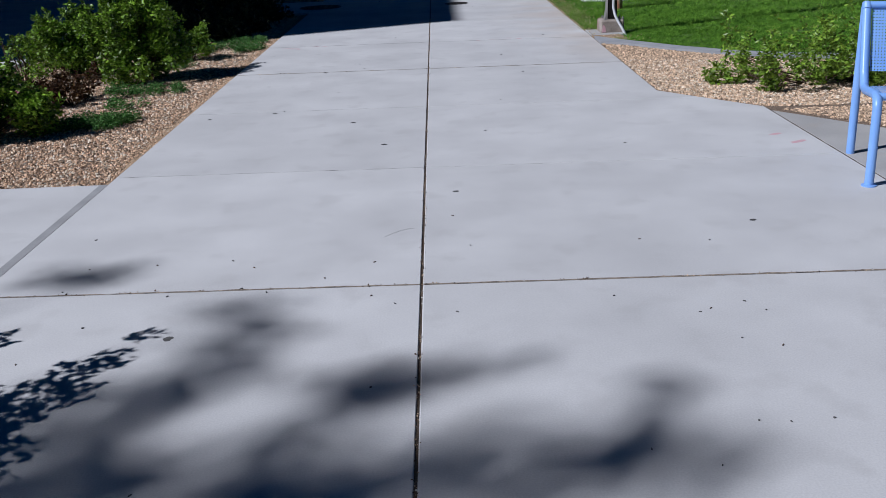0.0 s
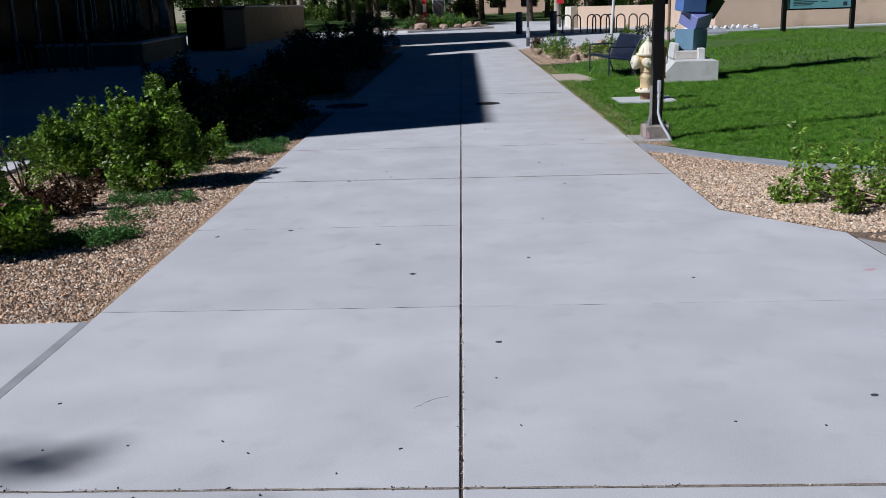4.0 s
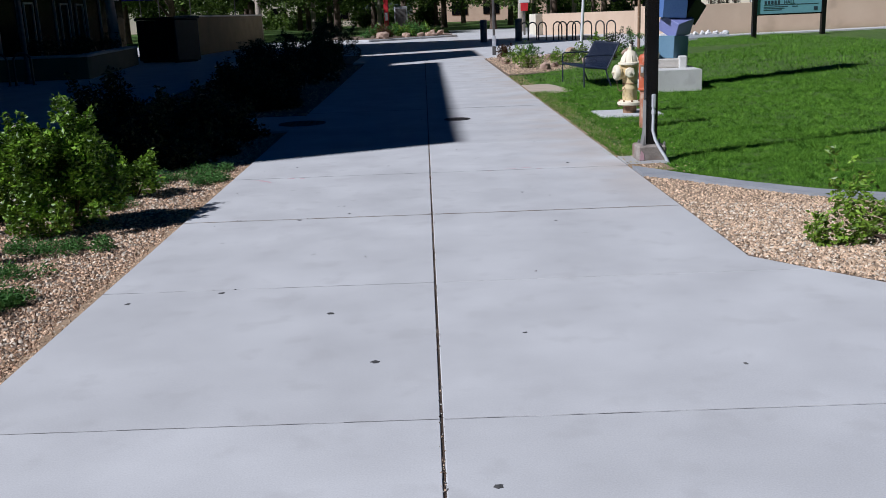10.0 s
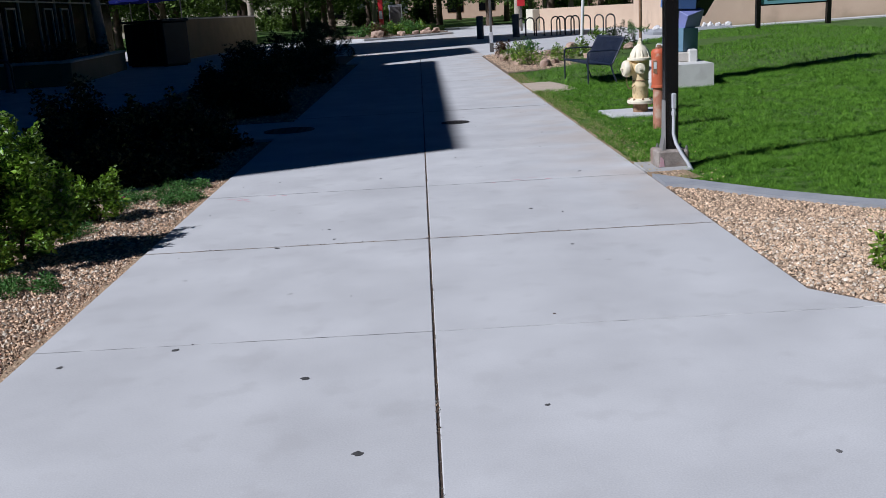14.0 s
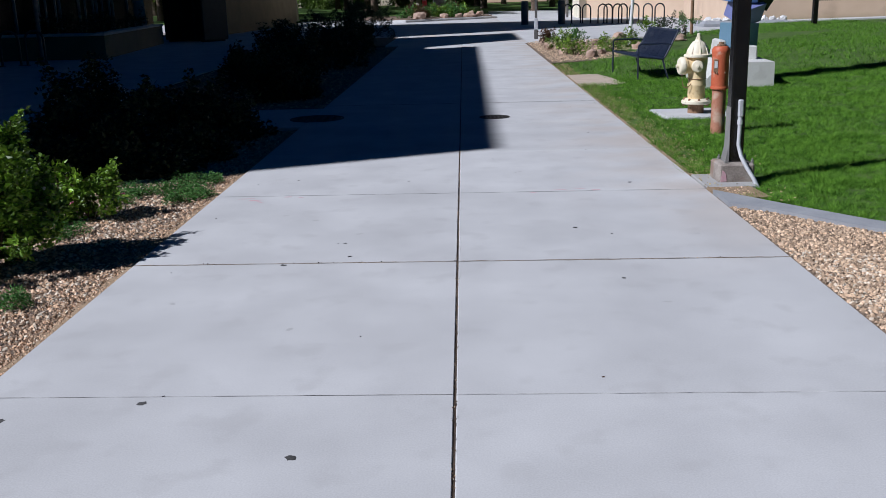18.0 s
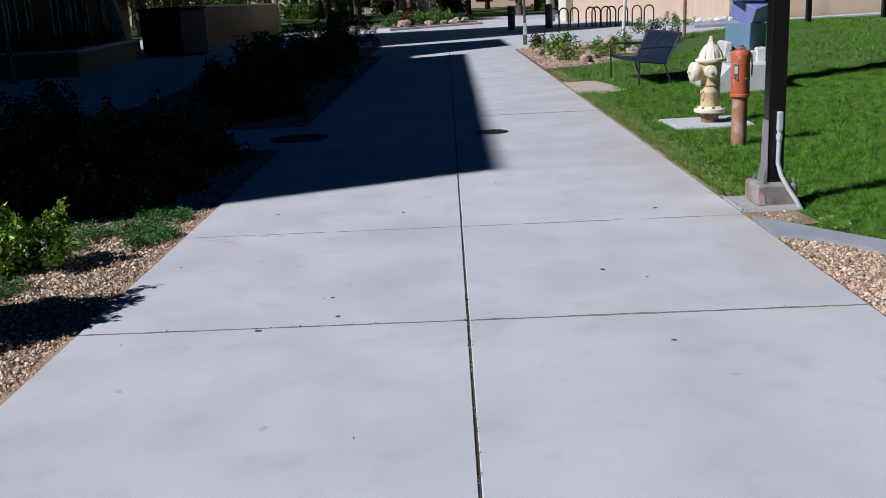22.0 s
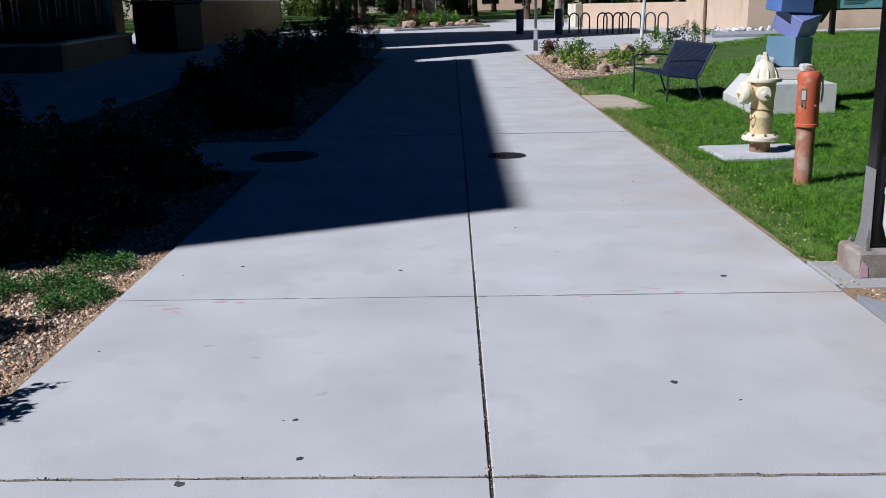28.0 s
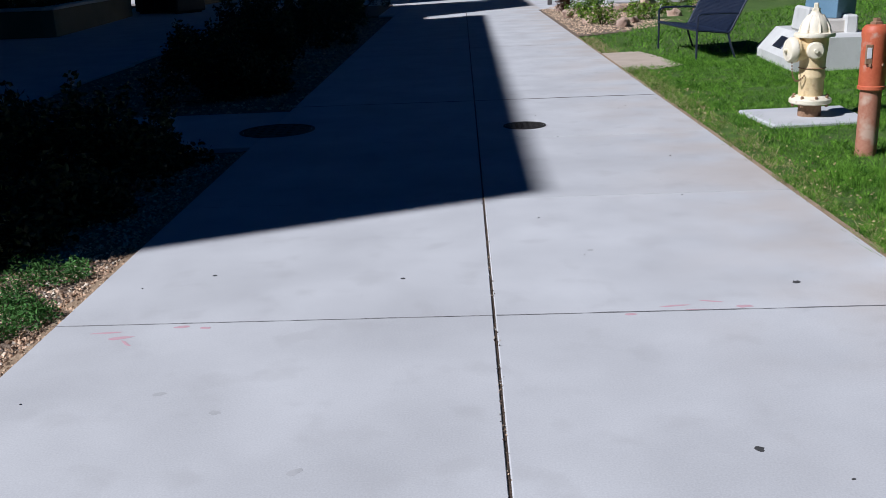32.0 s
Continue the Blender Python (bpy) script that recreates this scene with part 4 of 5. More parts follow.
# ---- lamp post, hydrant, valve post, benches ----
post = thing("lamp_post", "square dark bronze lamp post bolted on a concrete footing", "lamp post", pose(2.10, 11.86, 0))
part("footing", Shape().box((0, 0, 0.045), (0.27, 0.27, 0.20), 0.015), FOOTING, post, "chipped concrete footing with pink paint")
part("footing_pad", Shape().prism([(-0.26, -0.28), (0.12, -0.28), (0.13, 0.2), (-0.26, 0.22)], -0.08, 0.006, 0.006), CONCRETE_PAD, post)
part("paint_mark", Shape().add([(-0.122, -0.1385, 0.01), (-0.075, -0.1385, 0.012), (-0.082, -0.1385, 0.07), (-0.108, -0.1385, 0.10), (-0.122, -0.1345, 0.01), (-0.075, -0.1345, 0.012), (-0.082, -0.1345, 0.07), (-0.108, -0.1345, 0.10)], [[0, 1, 2, 3], [7, 6, 5, 4], [0, 4, 5, 1], [1, 5, 6, 2], [2, 6, 7, 3], [3, 7, 4, 0]]), PINK, post, "pink survey paint")
part("shaft", Shape().box((0.0085, 0, 2.15), (0.112, 0.112, 4.0), 0.008), BRONZE, post)
part("sleeve", Shape().add([(-0.076, -0.065, 0.145), (-0.076, 0.065, 0.145), (-0.054, 0.06, 0.26), (-0.054, -0.06, 0.26), (-0.05, -0.06, 0.56), (-0.05, 0.06, 0.56),
                           (-0.047, -0.065, 0.145), (-0.047, 0.065, 0.145), (-0.0472, -0.06, 0.56), (-0.0472, 0.06, 0.56)],
                          [[0, 3, 2, 1], [3, 4, 5, 2], [0, 6, 8, 4, 3], [1, 2, 5, 9, 7], [0, 1, 7, 6], [4, 8, 9, 5]]), GREY_STEEL, post, "grey steel cover plate")
conduit = part("conduit", Shape().tube([(0.018, -0.078, 0.60), (0.018, -0.08, 0.42), (0.013, -0.09, 0.28), (0.028, -0.12, 0.20), (0.063, -0.162, 0.12), (0.103, -0.20, 0.05), (0.138, -0.23, -0.03)], 0.016, 10), GALVANISED, post, "bent galvanised conduit", smooth=True)
part("conduit_box", Shape().box((0.018, -0.082, 0.555), (0.038, 0.036, 0.13), 0.012), GALVANISED, conduit)
part("coupling", Shape().tube([(0.018, -0.08, 0.47), (0.018, -0.08, 0.435)], 0.021, 10), GALVANISED, conduit)
for sx in (-1, 1):
    for sy in (-1, 1):
        part("anchor_bolt", Shape().lathe([(0.012, 0.14), (0.012, 0.165), (0.006, 0.167), (0.006, 0.18)], 6, pose(0.02 + sx * 0.1, sy * 0.1, 0)), GREY_STEEL, post)
part("arm", Shape().tube([(0.02, 0, 4.13), (0.3, 0.1, 4.2), (0.55, 0.2, 4.2)], 0.03, 8), BRONZE, post)
part("lamp_head", Shape().box((0.72, 0.27, 4.2), (0.45, 0.3, 0.09), 0.03), BRONZE, post)

hydrant = thing("fire_hydrant", "weathered cream cast-iron fire hydrant on a concrete pad", "fire hydrant", pose(2.765, 15.9, 0.012))
part("barrel", Shape().lathe([(0.098, 0.13), (0.098, 0.185), (0.10, 0.20), (0.098, 0.30), (0.106, 0.315), (0.106, 0.335), (0.1, 0.35), (0.103, 0.48), (0.112, 0.56), (0.115, 0.64)], 28), CREAM, hydrant, smooth=True)
part("standpipe", Shape().lathe([(0.092, -0.03), (0.092, 0.125)], 24), RUST, hydrant, "rusty brown standpipe", smooth=True)
part("base_flange", Shape().lathe([(0.155, 0.105), (0.168, 0.115), (0.168, 0.14), (0.155, 0.152), (0.11, 0.17)], 28), CREAM_LIT, hydrant, smooth=True)
for k in range(8):
    part("flange_bolt", Shape().lathe([(0.013, 0.085), (0.013, 0.17), (0.009, 0.176)], 6, pose(0.142 * math.cos(k * .785), 0.142 * math.sin(k * .785), 0)), RUST, hydrant)
part("bonnet", Shape().lathe([(0.115, 0.64), (0.158, 0.645), (0.162, 0.66), (0.158, 0.675), (0.122, 0.682), (0.116, 0.72), (0.098, 0.77), (0.068, 0.81), (0.04, 0.83), (0.036, 0.845)], 28), CREAM_LIT, hydrant, "cream bonnet with sunlight put into its colour", smooth=True)
for k in range(8):
    part("bonnet_rib", Shape().tube([(0.128 * math.cos(k * .785), 0.128 * math.sin(k * .785), 0.68), (0.112 * math.cos(k * .785), 0.112 * math.sin(k * .785), 0.735), (0.06 * math.cos(k * .785), 0.06 * math.sin(k * .785), 0.815)], 0.009, 6), CREAM_LIT, hydrant, smooth=True)
part("operating_nut", Shape().lathe([(0.034, 0.845), (0.034, 0.87), (0.022, 0.872), (0.020, 0.905), (0.012, 0.912)], 5), CREAM_LIT, hydrant)
for name, turn, r, reach in (("hose_nozzle", 258, 0.062, 0.118), ("pumper_nozzle", 187, 0.092, 0.19)):
    m = Matrix.Translation((0, 0, 0.545)) @ pose(0, 0, 0, 0, 0, turn) @ pose(0, 0, 0, 0, 90, 0)
    nozzle = part(name, Shape().lathe([(r * 0.95, 0.06), (r * 0.95, reach - 0.05), (r * 1.1, reach - 0.045), (r * 1.1, reach - 0.03)], 20, m), CREAM, hydrant, smooth=True)
    part("cap", Shape().lathe([(r * 1.05, reach - 0.03), (r * 1.13, reach - 0.022), (r * 1.13, reach + 0.01), (r * 0.95, reach + 0.03), (r * 0.4, reach + 0.036), (0.018, reach + 0.037), (0.016, reach + 0.065)], 20, m), CREAM_LIT, nozzle, smooth=True)
chain = Shape()
for k in range(17):
    s = k / 16
    chain.box((-0.19 - 0.03 * math.sin(s * 3.14) + 0.10 * s, -0.06 - 0.02 * s, 0.50 - 0.20 * math.sin(s * 2.2)), (0.010, 0.006, 0.016), 0.002)
part("chain", chain, RUST, hydrant, "thin rusty cap chain")
ring = Shape().lathe([(0.104, 0.392), (0.110, 0.396), (0.104, 0.400)], 24)
part("chain_collar", ring, RUST, hydrant)
setting("hydrant_pad", Shape().prism([(2.36, 15.52), (3.16, 15.58), (3.20, 16.36), (2.30, 16.32)], -0.08, 0.012, 0.012), CONCRETE, "square weathered concrete pad flush in the grass", "pad")

valve = thing("valve_post", "faded red post indicator valve standing in the grass", "valve post", pose(2.645, 14.43, 0) @ Matrix.Diagonal((0.92, 0.92, 1.0, 1.0)))
part("pipe", Shape().lathe([(0.076, -0.08), (0.076, 0.46)], 24), RED_POST, valve, "chalky sun-faded lower pipe", smooth=True)
part("collar", Shape().lathe([(0.085, 0.43), (0.098, 0.435), (0.098, 0.455), (0.09, 0.462)], 24), RED_PAINT, valve, smooth=True)
part("head", Shape().lathe([(0.090, 0.45), (0.092, 0.47), (0.092, 0.76), (0.098, 0.80), (0.096, 0.83), (0.075, 0.855), (0.045, 0.86)], 24), RED_PAINT, valve, smooth=True)
part("nut", Shape().lathe([(0.046, 0.855), (0.046, 0.875), (0.030, 0.88), (0.028, 0.9)], 6), RUST, valve)
window = part("indicator_window", Shape().box((-0.055, -0.080, 0.67), (0.05, 0.018, 0.13), 0.005, pose(0, 0, 0, 0, 0, -8)), RUST, valve, "peeling pale indicator frame")
part("window_pane", Shape().box((-0.055, -0.090, 0.68), (0.032, 0.004, 0.07), 0.001, pose(0, 0, 0, 0, 0, -8)), WHITE, window)
for a in (20, -35):
    part("bolt", Shape().tube([(0.088 * math.sin(radians(a)), -0.088 * math.cos(radians(a)), 0.6), (0.104 * math.sin(radians(a)), -0.104 * math.cos(radians(a)), 0.6)], 0.010, 6), RUST, valve)
part("handle_wrench", Shape().tube([(0.100, -0.02, 0.82), (0.110, -0.02, 0.70), (0.104, -0.02, 0.62)], 0.008, 6), PLINTH, valve, "pale peeling strap")

# black mesh bench on the lawn; its seat faces the walk
bench = thing("lawn_bench", "black metal mesh bench standing on the grass", "bench", Matrix.Translation((2.87, 20.35, 0)) @ pose(0, 0, 0, 0, 0, 5))


def mesh_panel(p, u, w, n, k, r=0.003):
    """A woven steel panel: n strips one way, k the other."""
    shape = Shape()
    p, u, w = Vector(p), Vector(u), Vector(w)
    for i in range(n + 1):
        shape.tube([p + u * (i / n), p + u * (i / n) + w], r, 4, False)
    for i in range(k + 1):
        shape.tube([p + w * (i / k), p + w * (i / k) + u], r, 4, False)
    return shape


L = 1.7
part("seat", mesh_panel((0, 0.02, 0.37), (0, L - 0.04, 0), (0.42, 0, -0.045), 72, 22, 0.0104), BENCH_BLACK, bench, "woven steel mesh seat", fix=False)
part("backrest", mesh_panel((0.42, 0.02, 0.325), (0, L - 0.04, 0), (0.22, 0, 0.425), 72, 26, 0.0104), BENCH_BLACK, bench, "woven steel mesh backrest", fix=False)
part("seat_frame", Shape().tube([(0, 0, 0.37), (0, L, 0.37)], 0.017, 8).tube([(0.42, 0, 0.325), (0.42, L, 0.325)], 0.015, 8), BENCH_BLACK, bench, smooth=True)
part("back_frame", Shape().tube([(0.64, 0, 0.75), (0.655, 0.01, 0.765), (0.655, L - 0.01, 0.765), (0.64, L, 0.75)], 0.019, 8), BENCH_BLACK, bench, smooth=True)
for y in (0, L):
    part("side_frame", Shape().tube([(0, y, 0.37), (0.20, y, 0.35), (0.40, y, 0.325), (0.44, y, 0.36), (0.53, y, 0.54), (0.64, y, 0.755)], 0.015, 8), BENCH_BLACK, bench, smooth=True)
    part("armrest", Shape().tube([(0.0, y, 0.37), (0.0, y, 0.53), (0.012, y, 0.555), (0.045, y, 0.57), (0.10, y, 0.572), (0.40, y, 0.572), (0.53, y, 0.56)], 0.014, 8), BENCH_BLACK, bench, smooth=True)
    part("leg", Shape().tube([(0, y, 0.37), (0, y, -0.03)], 0.014, 8), BENCH_BLACK, bench, smooth=True)
    part("leg", Shape().tube([(0.40, y, 0.33), (0.44, y, 0.18), (0.52, y, -0.03)], 0.014, 8), BENCH_BLACK, bench, smooth=True)
setting("stepping_slab", Shape().prism([(1.86, 19.68), (2.3, 19.72), (2.62, 19.98), (2.55, 20.9), (2.4, 21.8), (1.86, 21.72)], -0.08, -0.004, 0.004), PINK_SLAB, "dusty pinkish-brown slab between walk and bench", "slab")

# light blue perforated bench beside the walk
blue = thing("blue_bench", "light blue coated metal bench with perforated panels", "bench", pose(2.29, 5.31, 0, 0, 0, -15))


def perforated(x0, z0, x1, z1, y0, y1, n, k):
    """A sheet with rows of diamond holes, between two lines along y."""
    shape = Shape()
    for i in range(n):
        for j in range(k):
            u0, u1, w0, w1 = i / n, (i + 1) / n, j / k, (j + 1) / k
            um, wm, a, b = (u0 + u1) / 2, (w0 + w1) / 2, 0.27 / n, 0.27 / k
            ring = [(u0, w0), (um, w0), (u1, w0), (u1, wm), (u1, w1), (um, w1), (u0, w1), (u0, wm)]
            hole = [(um, wm - b), (um + a, wm), (um, wm + b), (um - a, wm)]
            at = lambda u, w: (x0 + (x1 - x0) * w, y0 + (y1 - y0) * u, z0 + (z1 - z0) * w)
            shape.add([at(*q) for q in ring + hole], [[0, 1, 8, 11, 7], [1, 2, 3, 9, 8], [3, 4, 5, 10, 9], [5, 6, 7, 11, 10]])
    return shape


LB = 1.8
for side_x, nm in ((0, "end_frame"), (LB, "end_frame")):
    part(nm, Shape().tube([(side_x, 0, -0.01), (side_x, 0.01, 0.40), (side_x, 0.03, 0.44), (side_x, 0.08, 0.455), (side_x - 0.0, 0.40, 0.42), (side_x, 0.47, 0.43), (side_x, 0.52, 0.50), (side_x, 0.66, 0.83)], 0.024, 10), BENCH_BLUE, blue, smooth=True)
    part("leg", Shape().tube([(side_x, 0.70, -0.01), (side_x, 0.71, 0.40), (side_x, 0.70, 0.80), (side_x, 0.685, 0.845), (side_x, 0.665, 0.845), (side_x, 0.65, 0.82)], 0.024, 10), BENCH_BLUE, blue, smooth=True)
    part("foot_plate", Shape().lathe([(0.038, 0), (0.038, 0.006), (0.026, 0.008)], 16, pose(side_x, 0, 0)), BENCH_BLUE, blue)
seat = perforated(0.06, 0.452, 0.50, 0.425, 0.03, LB - 0.03, 110, 27)
seat.v = [(y, x, z) for x, y, z in seat.v]
part("seat", seat, BENCH_BLUE, blue, "perforated blue seat sheet", fix=False)
backrest = perforated(0.535, 0.50, 0.665, 0.83, 0.03, LB - 0.03, 110, 21)
backrest.v = [(y, x, z) for x, y, z in backrest.v]
part("backrest", backrest, BENCH_BLUE, blue, "perforated blue backrest sheet", fix=False)
part("front_rail", Shape().tube([(0, 0.06, 0.45), (LB, 0.06, 0.45)], 0.02, 10), BENCH_BLUE, blue, smooth=True)
part("top_rail", Shape().tube([(0, 0.665, 0.84), (LB, 0.665, 0.84)], 0.02, 10), BENCH_BLUE, blue, smooth=True)

# ---- sculpture of stacked steel boxes ----
plinth = thing("sculpture_plinth", "white concrete plinth with a sloped face and a plaque", "plinth", pose(4.12, 19.64, 0.02, 0, 0, -4) @ Matrix.Diagonal((0.94, 0.94, 0.94, 1.0)))
part("base", Shape().add([(-0.52, -0.98, -0.1), (0.52, -0.98, -0.1), (0.52, 0.98, -0.1), (-0.52, 0.98, -0.1), (-0.52, -0.98, 0.10), (-0.52, 0.98, 0.10), (-0.27, -0.98, 0.37), (-0.27, 0.98, 0.37), (0.52, -0.98, 0.37), (0.52, 0.98, 0.37)],
                         [[0, 1, 8, 6, 4], [3, 5, 7, 9, 2], [0, 4, 5, 3], [4, 6, 7, 5], [6, 8, 9, 7], [1, 2, 9, 8], [0, 3, 2, 1]]), PLINTH, plinth)
part("plaque", Shape().box((0, 0, 0.008), (0.17, 0.42, 0.012), 0.003, Matrix.Translation((-0.40, 0.10, 0.23)) @ pose(0, 0, 0, 0, -47, 0)), PLAQUE, plinth, "dark bronze plaque")
part("step", Shape().box((0.06, 0, 0.45), (0.50, 0.66, 0.17), 0.02), STEP, plinth, "weathered beige concrete step")
part("upstand", Shape().box((-0.22, -0.02, 0.50), (0.12, 0.60, 0.31), 0.03, pose(-0.03, 0, 0, 0, 8, 0)), PLINTH, plinth)
part("upstand", Shape().box((0.31, -0.04, 0.46), (0.15, 0.66, 0.24), 0.02), PLINTH, plinth)
art = thing("steel_sculpture", "tall abstract stack of tilted blue-grey steel boxes", "sculpture", pose(4.27, 19.66, 0.02) @ Matrix.Diagonal((0.94, 0.94, 0.94, 1.0)))
stack = ((0, 0, .73, 40, 0, 3, STEEL_TEAL, .44, .40), (.08, 0, 1.14, 34, 28, -12, STEEL_LIGHT, .43, .32), (-.02, 0, 1.48, 8, 4, 3, STEEL_BLUE, .46, .42), (.34, .1, 1.40, 40, 20, 25, STEEL_SHADED, .36, .40),
         (0, 0, 1.88, 30, -22, 10, STEEL_LIGHT, .50, .30), (.36, .1, 1.86, 20, 30, 10, STEEL_SHADED, .45, .5), (.02, 0, 2.28, 15, 10, 10, STEEL_BLUE, .52, .5), (.06, 0, 2.75, 48, -15, 20, STEEL_LIGHT, .6, .5),
         (0, 0, 3.25, 20, 20, -12, STEEL_BLUE, .6, .5), (.05, 0, 3.75, 60, 10, 18, STEEL_SHADED, .6, .55), (0, 0, 4.2, 35, -14, 8, STEEL_BLUE, .6, .5))
for x, y, z, turn, ax, ay, mat, w, h in stack:
    part("steel_box", Shape().box((0, 0, 0), (w, w, h), 0.006, pose(x, y, z, ax, ay, turn)), mat, art)


# ---- building whose shadow lies over the walk ----
REACH = math.cos(SUN_AZ) / math.tan(SUN_EL)          # how far along x a metre of height throws its shadow
DRIFT = math.tan(SUN_AZ)                             # y gained for each metre of x
hall = thing("campus_building", "tall stucco campus building, shade put into its colour, with a glazed ground floor", "building")
FACE = -12.6


def block(near, far, tip, lean_near=0.0, lean_far=0.0, back=0.0, face=FACE, run=4):
    """A block of the building, as high as it must be for its shadow to end at x = tip, from near to far; its ends run obliquely for some metres."""
    high, along = (tip - FACE) / REACH, (tip - FACE) * DRIFT
    y0, y1 = near - along, far - along
    part("wall", Shape().prism([(face - 14, y0 - run * lean_near), (face - run, y0 - run * lean_near), (face - back, y0), (face, y1), (face - run, y1 - run * lean_far), (face - 14, y1 - run * lean_far)], -0.1, high, 0.0), STUCCO_SHADED, hall)
    part("parapet", Shape().box((face - 0.26 - back, (y0 + y1) / 2, high + 0.004), (0.42, y1 - y0 - 0.01, 0.08), 0.01), CAP, hall)


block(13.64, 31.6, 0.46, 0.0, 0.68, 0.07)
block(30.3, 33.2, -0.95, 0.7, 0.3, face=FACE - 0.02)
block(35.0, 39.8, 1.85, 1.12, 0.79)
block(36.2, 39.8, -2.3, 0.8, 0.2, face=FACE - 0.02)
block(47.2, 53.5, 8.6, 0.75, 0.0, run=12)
# glazed front with pale mullions
for k in range(13):
    y = 24.2 + k * 1.55
    win = part("window", Shape().box((FACE + 0.03, y + 0.77, 1.75), (0.05, 1.45, 2.9), 0.004), GLASS, hall, "dark shop-front glazing")
    part("mullion", Shape().box((FACE + 0.075, y, 1.75), (0.09, 0.045, 3.1), 0.006), MULLION, win)
    if k in (6, 8, 9):
        part("door_frame", Shape().box((FACE + 0.09, y + 0.5, 1.1), (0.06, 0.05, 2.2), 0.005).box((FACE + 0.09, y + 1.2, 1.1), (0.06, 0.05, 2.2), 0.005).box((FACE + 0.09, y + 0.85, 2.2), (0.06, 0.75, 0.06), 0.005), MULLION, win)
part("transom", Shape().box((FACE + 0.08, 33.5, 2.42), (0.08, 20.5, 0.045), 0.006), MULLION, hall)

planter = thing("raised_planter", "low tan stucco planter wall, shade in its colour, with a pale cap", "planter")
for a, b in (((-12.5, 30.0), (-9.35, 30.0)), ((-9.35, 30.0), (-10.45, 38.6))):
    d = Vector((b[0] - a[0], b[1] - a[1]))
    m = Matrix.Translation((a[0], a[1], 0)) @ Matrix.Rotation(math.atan2(d.y, d.x), 4, "Z")
    part("wall", Shape().box((d.length / 2, 0.15, 0.27), (d.length, 0.3, 0.66), 0.01, m), TAN_SHADED, planter)
    part("cap", Shape().box((d.length / 2, 0.15, 0.635), (d.length + 0.06, 0.38, 0.07), 0.015, m), CAP, planter)
part("soil", Shape().prism([(-12.4, 30.2), (-9.55, 30.2), (-10.55, 38.4), (-12.4, 38.4)], -0.05, 0.5), EARTH, planter)
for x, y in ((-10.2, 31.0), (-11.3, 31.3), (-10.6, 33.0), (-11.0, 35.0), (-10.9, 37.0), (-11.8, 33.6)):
    shrub("planter_shrub", "shrub with shade-darkened leaves in a raised planter", pose(x, y, 0.5), clumps_in(1.0, 1.0, 0.45, 10, 0.2), SHADE_DARK_LEAF, 600, 0.08, 6, group="planter shrubs")


def hoop(x, y, turn, label, group, w=0.42, h=0.82):
    ob = thing("bike_rack", label, "bike rack", pose(x, y, 0.0, 0, 0, turn), group)
    pts = [(-w / 2, 0, 0), (-w / 2, 0, h - w / 2)] + [(-w / 2 * math.cos(a), 0, h - w / 2 + w / 2 * math.sin(a)) for a in (0.4, 0.8, 1.2, 1.57, 1.94, 2.34, 2.74)] + [(w / 2, 0, h - w / 2), (w / 2, 0, 0)]
    part("hoop", Shape().tube(pts, 0.03, 8), RACK, ob, smooth=True)
    for s in (-1, 1):
        part("foot_plate", Shape().lathe([(0.07, 0), (0.07, 0.01), (0.035, 0.013)], 12, pose(s * w / 2, 0, 0)), RACK, ob)


for k, s in enumerate((0.0, .10, .22, .40, .46, .56, .62, .74, .88, 1.0)):
    hoop(4.75 + 3.45 * s, 49.0 - 3.4 * s, -40 + 55 * (k % 2), "black tubular bike rack hoop on paving", "row of bike racks")
for k in range(4):
    hoop(-12.0 + 0.55 * k, 27.6 + 0.15 * k, 20, "black bike rack hoop in deep shade", "shaded bike racks")

dumpster = thing("waste_bin", "large dark waste container beside a tan wall", "waste container", pose(-9.6, 39.8, 0, 0, 0, -38))
part("body", Shape().box((0, 0, 0.80), (2.3, 1.1, 1.5), 0.04), BIN, dumpster)
part("lid", Shape().box((0, 0, 1.60), (2.38, 1.18, 0.09), 0.03), BIN, dumpster)
for x in (-0.95, 0.95):
    part("foot", Shape().box((x, 0, 0.04), (0.12, 1.0, 0.1), 0.02), BIN, dumpster)
for x in (-0.7, 0, 0.7):
    part("rib", Shape().box((x, -0.57, 0.80), (0.08, 0.05, 1.4), 0.01), BIN, dumpster)
tan_wall = setting("wall_west", Shape().prism([(-9.95, 44.0), (-9.12, 58.6), (-9.47, 58.62), (-10.3, 44.02)], -0.09, 1.63), TAN_SHADED, "long tan stucco garden wall, shade in its colour", "wall")
part("cap", Shape().prism([(-9.90, 43.95), (-9.07, 58.65), (-9.52, 58.67), (-10.35, 43.97)], 1.631, 1.70, 0.02), CAP, tan_wall)
pole = thing("plaza_pole", "slim dark metal pole on the plaza", "pole", pose(-10.5, 28.7, 0))
part("shaft", Shape().lathe([(0.06, 0), (0.055, 2.5), (0.05, 5)], 12), GREY_POST, pole, smooth=True)
part("base_cover", Shape().lathe([(0.13, 0), (0.13, 0.04), (0.075, 0.09)], 16), GREY_POST, pole)


